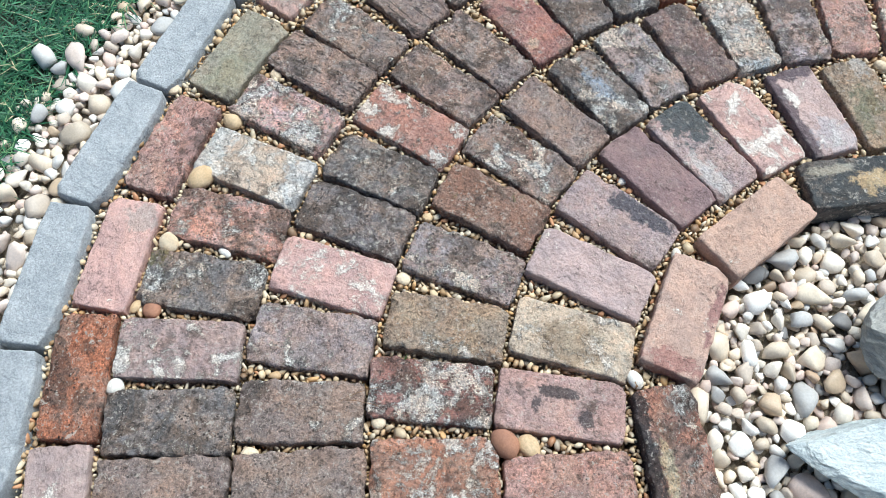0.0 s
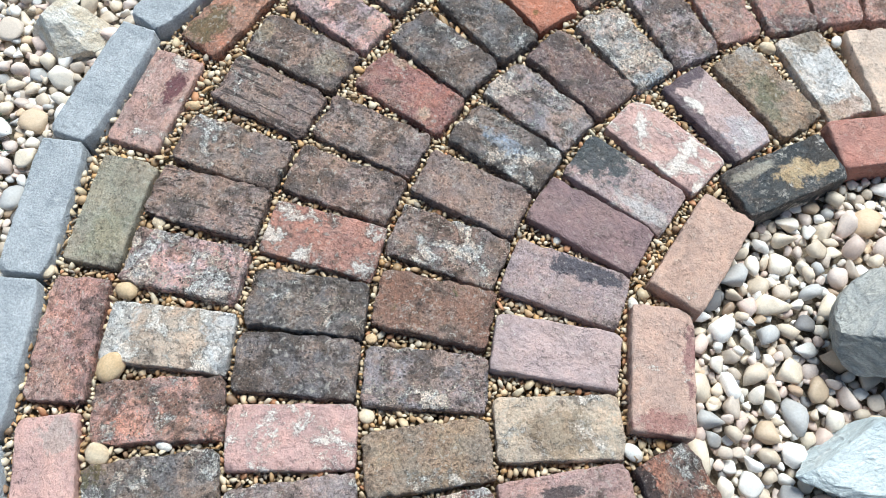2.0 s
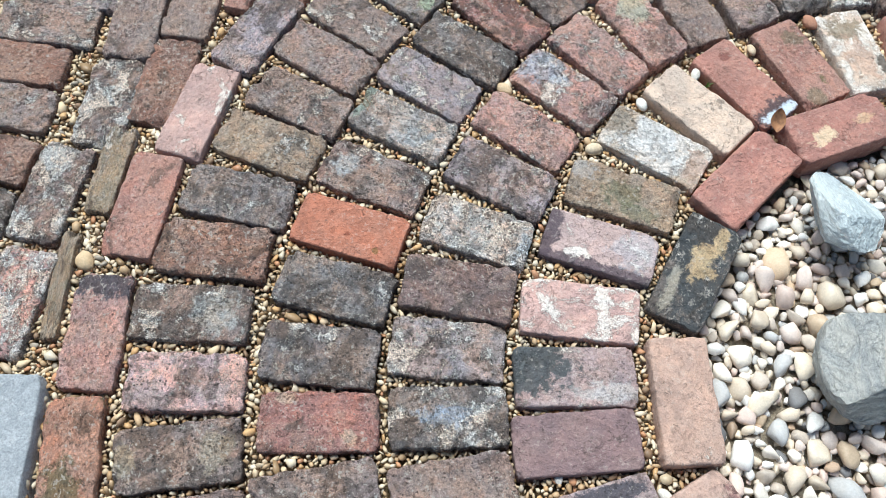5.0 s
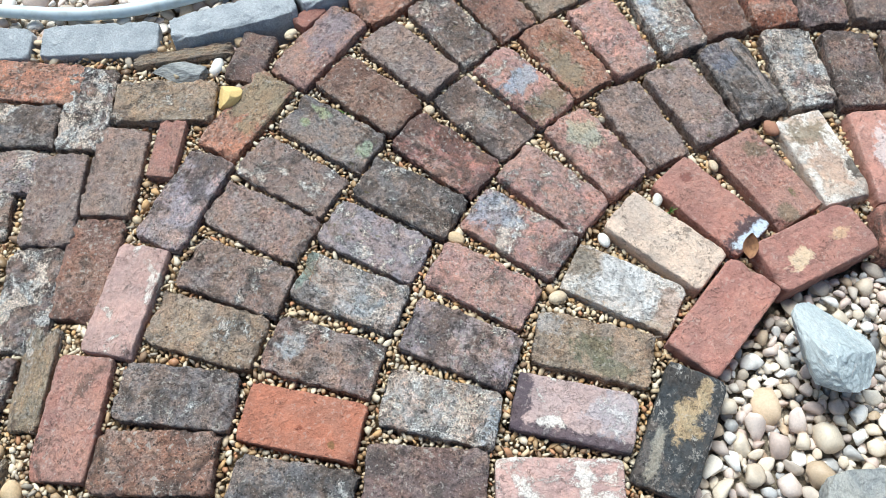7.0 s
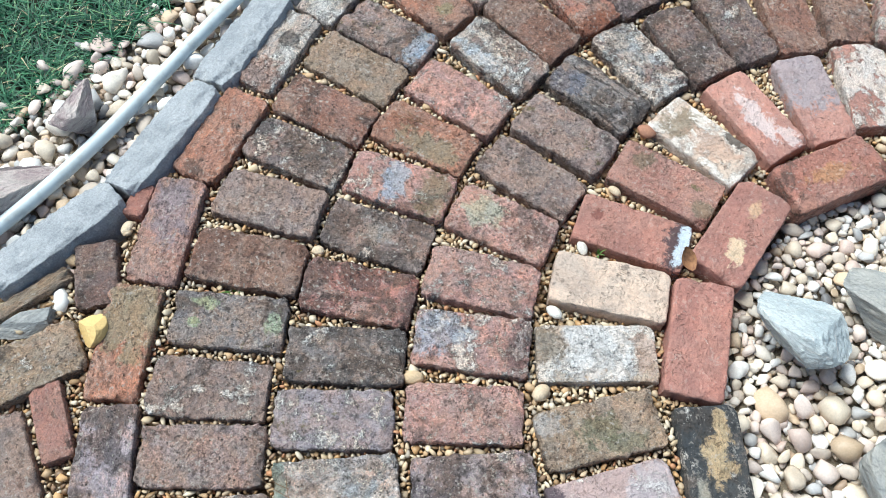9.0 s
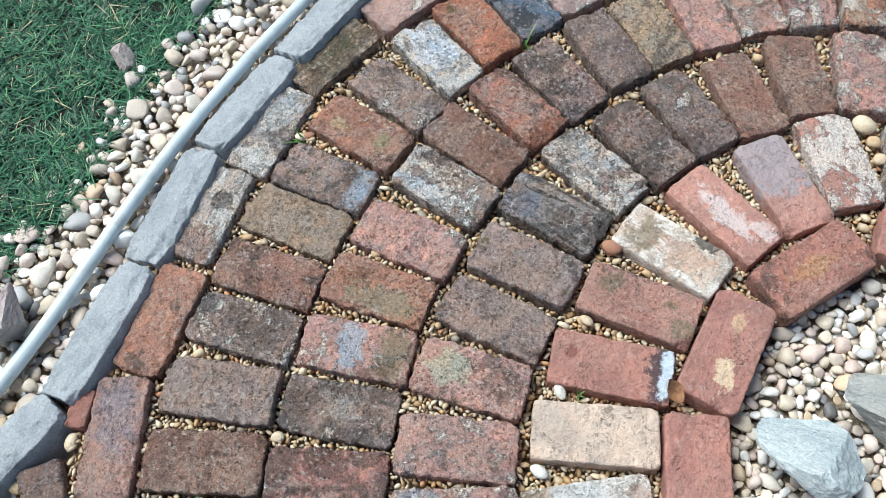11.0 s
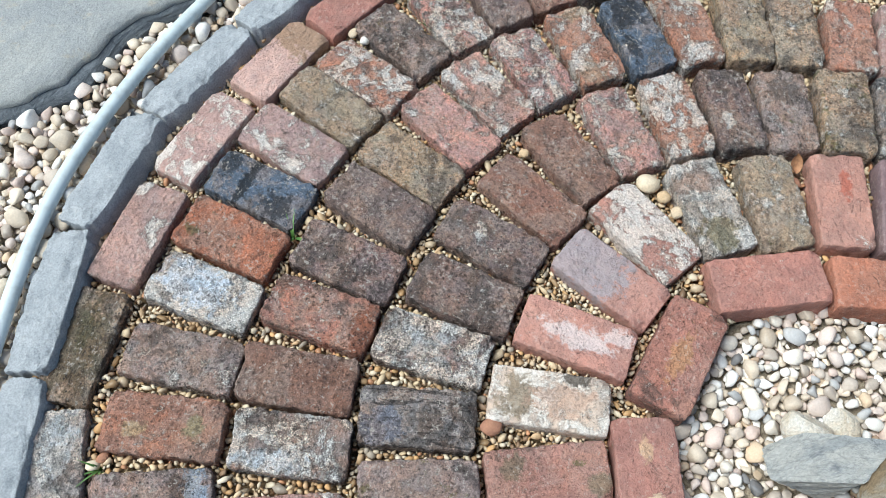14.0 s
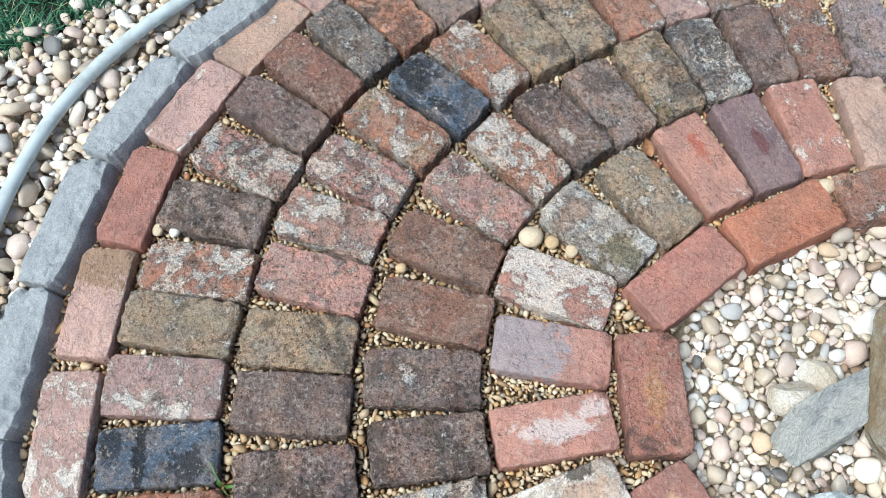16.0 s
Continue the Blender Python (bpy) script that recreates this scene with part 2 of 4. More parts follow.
SAND = soil_material("sandy grit", lin(108, 88, 64), lin(158, 132, 98), 190)
GRIT = soil_material("pale grit", lin(136, 122, 104), lin(186, 172, 150), 120)
EARTH = soil_material("lawn earth", lin(26, 34, 24), lin(52, 56, 40), 60)


def grass_material():
    n = Nodes("grass")
    one = n.add("ShaderNodeNewGeometry").outputs["Random Per Island"]
    c = n.ramp(one, [(0.0, lin(40, 92, 64)), (0.25, lin(58, 116, 80)), (0.5, lin(26, 66, 46)), (0.75, lin(76, 130, 90)), (0.9, lin(116, 156, 106)), (0.965, lin(178, 168, 134))])
    n.out.inputs["Subsurface Weight"].default_value = 0.0
    return n.done(c, 0.55)


GRASS = grass_material()


def plastic_material():
    n = Nodes("pale hose plastic")
    at = n.place(False)
    c = n.mix(n.step(n.noise(at, 30, 5, 0.6), 0.4, 0.75), lin(204, 214, 216), lin(180, 186, 184))
    return n.done(c, 0.42, n.bump(n.noise(at, 200, 3), 0.1, 0.001))


HOSE = plastic_material()

# ---- shapes ----
MID = (1.30, 0.0)


def polar(deg, r):
    return MID[0] + r * math.cos(radians(deg)), MID[1] + r * math.sin(radians(deg))


def mesh_of(name, verts, faces, material, smooth=True):
    me = bpy.data.meshes.new(name)
    me.from_pydata([tuple(v) for v in verts], [], [tuple(f) for f in faces])
    me.materials.append(material)
    me.polygons.foreach_set("use_smooth", [smooth] * len(me.polygons))
    me.update()
    return me


def worn_block(name, size, seed, material, round_edge=0.006, wobble=0.0022, chips=3, lean=0.0, steps=(38, 21), rough=0.0012, crown=0.0, taper=0.0, splay=0.0):
    """A worn block with its top at z = 0: rounded, chipped edges, uneven outline; lean slopes the far long side away."""
    rng = np.random.default_rng(seed)
    lx, ly, lz = size
    nx, ny = steps
    ease = lambda k: 0.5 * (np.sin(np.linspace(-1, 1, k) * math.pi / 2) * 0.75 + np.linspace(-1, 1, k) * 0.25)
    us, vs = ease(nx), ease(ny)
    off = rng.uniform(0, 100, 3)
    bits = [(rng.choice([-0.5, 0.5]), rng.uniform(-0.5, 0.5), rng.uniform(0.010, 0.024)) if rng.random() < 0.4 else
            (rng.uniform(-0.5, 0.5), rng.choice([-0.5, 0.5]), rng.uniform(0.006, 0.017)) for _ in range(chips)]
    bits += [(sx, sy, rng.uniform(0.006, 0.019)) for sx in (-0.5, 0.5) for sy in (-0.5, 0.5) if rng.random() < 0.6]
    verts, index = [], {}
    for i, u in enumerate(us):
        for j, v in enumerate(vs):
            x, y = u * lx, v * ly
            w1 = noise.noise((x * 18 + off[0], y * 18 + off[1], off[2]))
            w2 = noise.noise((x * 55 + off[1], y * 55 + off[2], off[0]))
            k = max(abs(u), abs(v)) * 2
            w3 = noise.noise((x * 130 + off[2], y * 130 + off[0], off[1]))
            push = (w1 + w2 + 0.7 * w3) * wobble * k ** 4
            corner = max(0.0, abs(u) * 2 - 0.88) / 0.12 * max(0.0, abs(v) * 2 - 0.8) / 0.2
            x -= math.copysign(corner * round_edge * 0.6, u) if abs(u) > 1e-6 else 0
            y -= math.copysign(corner * round_edge * 0.6, v) if abs(v) > 1e-6 else 0
            if taper:
                ends = max(0.0, abs(u) * 2 - 0.55) / 0.45
                y -= taper * max(0.0, 2 * v) * (0.45 + ends * ends * (1 + 0.5 * w1)) - 0.4 * taper * max(0.0, -2 * v) * ends * ends
            x += push * (2 * u)
            y += push * (2 * v)
            d = min(lx / 2 - abs(u * lx), ly / 2 - abs(v * ly))
            re = round_edge * (1 + 0.8 * w1)
            z = rough * (w1 * 1.6 + w2 + 0.5 * w3) - (re - math.sqrt(max(0.0, re * re - (re - min(d, re)) ** 2))) * 0.85
            for bu, bv, br in bits:
                q = math.hypot((u - bu) * lx, (v - bv) * ly)
                if q < br:
                    z -= (br - q) * 0.65 * (0.8 + 0.6 * w2)
            if lean:
                z -= max(0.0, 0.12 - v + 0.12 * w1) * lean * (0.8 + 0.5 * w2)
            if crown:
                z -= crown * (abs(2 * u) ** 2.5) * (0.7 + 0.6 * w1) + crown * 0.35 * w1
            index[i, j] = len(verts)
            verts.append((x, y, z))
    faces = [(index[i, j], index[i + 1, j], index[i + 1, j + 1], index[i, j + 1]) for i in range(nx - 1) for j in range(ny - 1)]
    rim = [(i, 0) for i in range(nx)] + [(nx - 1, j) for j in range(1, ny)] + [(i, ny - 1) for i in range(nx - 2, -1, -1)] + [(0, j) for j in range(ny - 2, 0, -1)]
    last = [index[r] for r in rim]
    for depth in (-0.3, -0.65, -1.0):
        ring = []
        for q, r in enumerate(rim):
            x, y, z = verts[index[r]]
            w = noise.noise((x * 40 + off[0], y * 40, depth * 9 + off[1])) * 0.0016
            ring.append(len(verts))
            foot = splay * -depth * max(0.0, 2 * vs[r[1]])
            verts.append((x * (1 + w / 0.1), y * (1 + w / 0.05) + foot, depth * lz))
        for q in range(len(rim)):
            p = (q + 1) % len(rim)
            faces.append((last[q], ring[q], ring[p], last[p]))
        last = ring
    return mesh_of(name, verts, faces, material)


def lumps(name, base, places, material, facets):
    """Many small stones as one mesh. places: rows of x, y, z, length, width, height, turn, tilt."""
    P = np.array(places)
    rng = np.random.default_rng(5)
    shapes = []
    for k in range(16):
        bm = bmesh.new()
        bmesh.ops.create_icosphere(bm, subdivisions=base, radius=1.0)
        V = np.array([v.co[:] for v in bm.verts])
        F = np.array([[v.index for v in f.verts] for f in bm.faces])
        bm.free()
        amp = 0.34 if base > 1 else 0.3
        f = np.array([noise.noise(Vector(v * 0.95) + Vector((k * 7.3, 0, 0))) for v in V])
        V = V * (1 + amp * f)[:, None]
        for _ in range(facets + k % 4):
            d = rng.normal(size=3)
            d /= np.linalg.norm(d)
            s = V @ d
            cut = rng.uniform(0.42, 0.76)
            V = V - np.clip(s - cut, 0, None)[:, None] * d * 0.94
        shapes.append(V)
    n, m = len(P), len(shapes[0])
    S = np.array(shapes)[rng.integers(0, 16, n)]
    S = S * P[:, None, 3:6] * 0.5
    ct, st, ci, si = np.cos(P[:, 6]), np.sin(P[:, 6]), np.cos(P[:, 7]), np.sin(P[:, 7])
    x, y, z = S[:, :, 0], S[:, :, 1], S[:, :, 2]
    x, z = x * ci[:, None] - z * si[:, None], x * si[:, None] + z * ci[:, None]
    x, y = x * ct[:, None] - y * st[:, None], x * st[:, None] + y * ct[:, None]
    co = np.stack([x + P[:, None, 0], y + P[:, None, 1], z + P[:, None, 2]], 2).reshape(-1, 3)
    tri = (F[None] + (np.arange(n) * m)[:, None, None]).reshape(-1, 3)
    me = bpy.data.meshes.new(name)
    me.vertices.add(len(co)), me.loops.add(tri.size), me.polygons.add(len(tri))
    me.vertices.foreach_set("co", co.ravel())
    me.loops.foreach_set("vertex_index", tri.ravel())
    me.polygons.foreach_set("loop_start", np.arange(0, tri.size, 3))
    me.polygons.foreach_set("use_smooth", np.ones(len(tri), bool))
    me.materials.append(material)
    me.update(calc_edges=True)
    me.validate()
    return new(name, me)


class Spread:
    """Throws discs so that they overlap little."""

    def __init__(self, cell):
        self.cell, self.grid = cell, {}

    def try_put(self, x, y, r, slack):
        i, j = int(x // self.cell), int(y // self.cell)
        for a in (-1, 0, 1):
            for b in (-1, 0, 1):
                for px, py, pr in self.grid.get((i + a, j + b), ()):
                    lim = (pr + r) * slack
                    if (px - x) ** 2 + (py - y) ** 2 < lim * lim:
                        return False
        self.grid.setdefault((i, j), []).append((x, y, r))
        return True


# ---- plan ----
def along(deg, rows):
    return np.interp(deg, [a for a, _ in rows], [r for _, r in rows])


INNER_EDGE = [(0, 0.34), (45, 0.35), (75, 0.445), (101, 0.495), (124, 0.505), (200, 0.515), (224, 0.525), (260, 0.51), (300, 0.4), (360, 0.34)]
LAWN_EDGE = [(0, 1.7), (50, 1.88), (66, 1.9), (70, 1.9), (75, 2.01), (78, 2.3), (108, 2.3), (116, 1.95), (124, 1.92), (130, 1.90), (136, 1.88), (141, 1.93), (146, 1.98), (152, 2.15),
             (160, 2.9), (200, 2.6), (208, 2.3), (213, 2.0), (216, 1.9), (229, 1.88), (250, 1.88), (280, 1.85), (360, 1.7)]
KERB_OUT = [(0, 1.3), (30, 1.35), (45, 1.5), (58, 1.62), (66, 1.675), (80, 1.715), (100, 1.735), (112, 1.725), (125, 1.695), (140, 1.69), (151, 1.73),
            (200, 1.76), (210, 1.765), (225, 1.74), (240, 1.715), (260, 1.70), (300, 1.6), (360, 1.3)]
BORDER_OUT = [(0, 0.9), (30, 1.25), (45, 1.44), (58, 1.53), (66, 1.56), (83, 1.61), (110, 1.63), (150, 1.62), (176, 1.63), (193, 1.66), (210, 1.67), (220, 1.64), (245, 1.605), (262, 1.58), (300, 1.4), (360, 0.9)]

# ---- ground ----


def ground():
    """One sheet out to the horizon, sunk under the beds and the paving."""
    around = 180
    rings = []
    for k, (extra, z) in enumerate(((-9, -0.10), (-0.05, -0.10), (0.0, -0.045), (0.08, -0.03), (0.5, -0.03), (3, -0.03), (20, -0.05), (400, -0.4))):
        row = []
        for q in range(around):
            deg = q * 360 / around
            r = 0.2 if extra == -9 else along(deg, LAWN_EDGE) + extra
            row.append((*polar(deg, r), z))
        rings.append(row)
    verts = [(*MID, -0.10)] + [v for row in rings for v in row]
    faces = [(0, 1 + q, 1 + (q + 1) % around) for q in range(around)]
    for k in range(len(rings) - 1):
        a, b = 1 + k * around, 1 + (k + 1) * around
        faces += [(a + q, b + q, b + (q + 1) % around, a + (q + 1) % around) for q in range(around)]
    ob = new("ground", mesh_of("ground", verts, faces, EARTH))
    return tagged(ob, "dark earth under mown green lawn", "ground", kind="structure")


ground()


def sheet(name, inside, outside, z, material, lo=0, hi=360, steps=120):
    """A ring-shaped bed with thickness."""
    verts, faces = [], []
    for q in range(steps + 1):
        deg = lo + (hi - lo) * q / steps
        a, b = inside(deg), outside(deg)
        verts += [(*polar(deg, a), z - 0.03), (*polar(deg, a), z), (*polar(deg, (a + b) / 2), z), (*polar(deg, b), z), (*polar(deg, b), z - 0.03)]
    for q in range(steps):
        k = q * 5
        faces += [(k + e, k + e + 1, k + e + 6, k + e + 5) for e in range(4)]
    return new(name, mesh_of(name, verts, faces, material))


# ---- camera-side things: the brick paving ----
TONES = {
    "a": (194, 152, 128), "b": (142, 102, 86), "c": (150, 154, 156), "d": (116, 107, 102), "e": (168, 118, 94), "f": (150, 105, 94), "g": (134, 114, 105),
    "h": (148, 132, 130), "k": (72, 73, 74), "l": (158, 150, 124), "m": (184, 152, 145), "n": (172, 130, 117), "o": (190, 106, 62), "p": (200, 152, 137),
    "q": (148, 94, 68), "r": (182, 112, 90), "s": (196, 128, 105), "t": (214, 184, 154), "u": (80, 93, 108), "v": (142, 108, 108), "w": (170, 157, 147),
    "x": (132, 98, 82), "y": (150, 130, 106), "z": (114, 94, 87)}
LEVEL = (0.0, 0.3, 0.5, 0.68, 0.85)
# each brick: tone of the clay, lime, soot, moss; a dash marks wire-cut grooves
COURSES = {}
COURSES["inner"] = ("b120 a000 a000 k110 r000 r000 r010 r000 o000 b110",
    [
        248.5, 224.0, 199.6, 174.4, 150.1, 125.3, 100.1, 73.4, 45.2, 8.5],
    [
        568, 581, 568, 560, 568, 565, 542, 493, 395, 376],
    [
        99, 93, 89, 83, 91, 92, 88, 61, 77, 97])
COURSES["one"] = ("g110 g010 d130 m210 d121 n120 t310 m220 g020- g220 g110- g030 m020 g230 x020 d120 y110 g120 g020 g210 d021 x000 g010 g231 x020 y000 g021 e000 g121 w400 q011 u110 p210 y110 e310 g031 n320 z010 b000 d220 e020 g010 p110",
    [
        257.3, 252.2, 247.7, 242.7, 237.6, 232.4, 227.4, 222.0, 216.9, 212.3, 206.7, 201.8, 196.8, 191.7, 186.7, 182.0,
        176.8, 172.2, 167.2, 162.5, 157.4, 152.5, 147.3, 142.2, 137.5, 132.5, 127.9, 122.6, 117.5, 112.1, 107.3, 102.4,
        97.5, 92.6, 88.1, 83.1, 77.9, 72.7, 67.7, 62.6, 57.9, 53.0, 47.9],
    [
        1388, 1389, 1394, 1403, 1403, 1404, 1411, 1422, 1427, 1431, 1431, 1434, 1434, 1445, 1434, 1426,
        1416, 1406, 1415, 1415, 1405, 1401, 1406, 1400, 1400, 1403, 1402, 1401, 1402, 1408, 1407, 1407,
        1407, 1399, 1390, 1396, 1379, 1370, 1353, 1337, 1314, 1288, 1262],
    [
        2, 0, 3, 6, 4, 4, 0, -1, 1, 2, -1, 2, -1, 3, 3, 3,
        -2, -1, -3, -2, 2, 1, 1, -3, 0, 0, 4, -1, -2, -6, -6, -2,
        -3, -5, 1, -1, -7, -11, -12, -14, -10, -8, -7])
COURSES["two"] = ("g110 g010 g110 h110 p200 d030 d121 s210 g030 g120 f010 d130 d130 o000 g120 w220 h211 d140 f040 g130 n110 e000 n110 g320 x000 b020 z020 z010 y021 n110 n310 n320 e210 u110 e200 y020 y120 e110 p110 g110",
    [
        257.8, 251.9, 246.3, 240.2, 234.3, 228.5, 223.2, 217.3, 211.6, 206.0, 200.0, 194.4, 188.3, 182.5, 176.6, 170.3,
        164.7, 159.2, 153.3, 147.4, 141.7, 135.8, 129.9, 123.2, 117.6, 111.3, 105.6, 99.1, 93.5, 87.4, 81.6, 75.5,
        69.3, 63.1, 57.0, 50.2, 44.2, 37.2, 30.4, 23.8],
    [
        1175, 1176, 1184, 1189, 1188, 1193, 1196, 1203, 1212, 1213, 1203, 1206, 1198, 1200, 1195, 1192,
        1198, 1186, 1186, 1184, 1185, 1188, 1182, 1178, 1190, 1186, 1177, 1179, 1177, 1170, 1169, 1155,
        1131, 1105, 1082, 1053, 1025, 1003, 991, 985],
    [
        3, 2, 4, 2, 0, 0, 3, 1, 1, 1, -3, -3, -6, -3, -2, -1,
        -1, 3, 0, -1, 2, 0, 1, -2, 0, -4, -3, -6, -3, -6, -5, -7,
        -10, -7, -6, -12, -8, -8, -6, -3])
COURSES["three"] = ("g010 e210 f330 y110 h220 x011 g220 g010 d220 h220 z010 w320 h130 n110 n210 n110 n010 g010 g011 d020- g320 z020 z120 b000 x010 n310 e311 z120 g121 y122 d320 z010 b110 h110",
    [
        258.6, 251.0, 243.3, 236.4, 228.8, 221.4, 214.2, 207.3, 200.2, 193.1, 186.2, 178.9, 171.5, 164.2, 156.5, 149.4,
        141.8, 134.4, 127.0, 119.4, 111.6, 104.4, 96.9, 89.1, 81.2, 73.3, 65.5, 58.0, 50.1, 41.2, 32.5, 23.4,
        14.9, 5.3],
    [
        962, 963, 974, 971, 977, 979, 988, 990, 981, 982, 976, 969, 966, 974, 967, 971,
        970, 962, 957, 967, 968, 949, 950, 936, 939, 918, 887, 852, 817, 797, 779, 773,
        768, 765],
    [
        3, 0, 3, 5, 1, -1, -2, -1, -2, -1, 0, -1, -3, -2, 0, 1,
        -3, -5, 2, 4, -2, -1, -2, -6, -9, -14, -15, -13, -12, -10, -4, -3,
        3, 1])
COURSES["four"] = ("p000 n010 p010 t110 m000 m010 v000 m110 p200 m100 y010 t310 t000 r000 s011 t300 s000 s000 s310 w311 y111 s000 v000 s100 a000",
    [
        262.6, 252.9, 242.9, 233.6, 223.8, 214.2, 204.4, 195.7, 186.2, 175.7, 166.2, 155.6, 145.3, 135.4, 124.9, 114.4,
        104.2, 92.9, 82.8, 71.3, 60.7, 48.2, 35.5, 23.0, 8.7],
    [
        744, 745, 757, 754, 761, 768, 767, 754, 750, 741, 740, 744, 741, 738, 736, 744,
        727, 717, 721, 677, 624, 588, 561, 553, 545],
    [
        2, 2, 0, 2, 0, -1, -3, 2, 4, 3, 11, 9, 6, 8, 8, 4,
        2, -6, -6, -17, -18, -16, -10, -4, 4])
COURSES["border"] = ("b010 m100 q020 p000 n010 l010 p110 e011 n010 s010 p100 h020 e010 n000 e010 w310 w310 y021 p110 p200 p000 r000 p100 a100 p110 r000",
    [
        262.0, 253.5, 245.2, 236.8, 228.1, 219.3, 210.5, 201.6, 193.5, 184.3, 176.1, 167.8, 159.6, 151.4, 143.0, 134.4,
        126.2, 117.8, 109.3, 100.4, 91.5, 83.1, 74.5, 66.1, 57.5, 48.7],
    [
        1541, 1547, 1555, 1566, 1576, 1586, 1619, 1612, 1605, 1595, 1580, 1573, 1579, 1570, 1559, 1569,
        1568, 1584, 1575, 1572, 1559, 1554, 1542, 1514, 1476, 1430],
    [
        90, 92, 96, 94, 93, 93, 95, 89, 92, 93, 94, 89, 90, 94, 86, 93,
        97, 89, 88, 87, 91, 91, 82, 85, 82, 80])
SIDE_PATH = [
    ("g220", -0.584, -0.442, 3),
    ("p320", -0.428, -0.368, 96),
    ("y010T", -0.363, -0.312, 105),
    ("x010", -0.616, -0.331, 3),
    ("d230", -0.621, -0.224, 4),
    ("g330", -0.466, -0.148, 94),
    ("x010", -0.634, -0.114, 5),
    ("y110N", -0.382, -0.068, 99),
    ("g120", -0.653, 0.001, 8),
    ("g330", -0.456, 0.073, 101),
    ("x010", -0.370, 0.152, 99),
    ("g010", -0.489, 0.282, 102),
    ("h220", -0.636, 0.317, 10),
    ("g010", -0.396, 0.367, 99),
    ("d130", -0.653, 0.425, 10),
    ("s010S", -0.312, 0.435, 96),
    ("g330", -0.508, 0.500, 100),
    ("e020", -0.639, 0.541, 6),
    ("y110", -0.355, 0.545, 13),
    ("y010T", -0.358, 0.670, 22),
    ("z010H", -0.214, 0.692, 86),
]

LENGTH, WIDTH, DEEP = 0.207, 0.106, 0.062
paving_bed = sheet("pavement", lambda d: along(d, INNER_EDGE) + 0.04, lambda d: along(d, BORDER_OUT) + 0.03, -0.05, SAND, 0, 275)
tagged(paving_bed, "curved path of old salvaged bricks in sandy grit", "pavement", kind="structure")
rng = np.random.default_rng(11)
WORN = [worn_block("brick", (LENGTH, WIDTH, DEEP), 20 + k, BRICK, 0.0048, 0.0032, 10, rough=0.0026, steps=(56, 30)) for k in range(12)]
NEWER = [worn_block("brick", (LENGTH, WIDTH, DEEP), 50 + k, BRICK, 0.0034, 0.0016, 3, rough=0.001, steps=(44, 24)) for k in range(8)]
RECTS = []
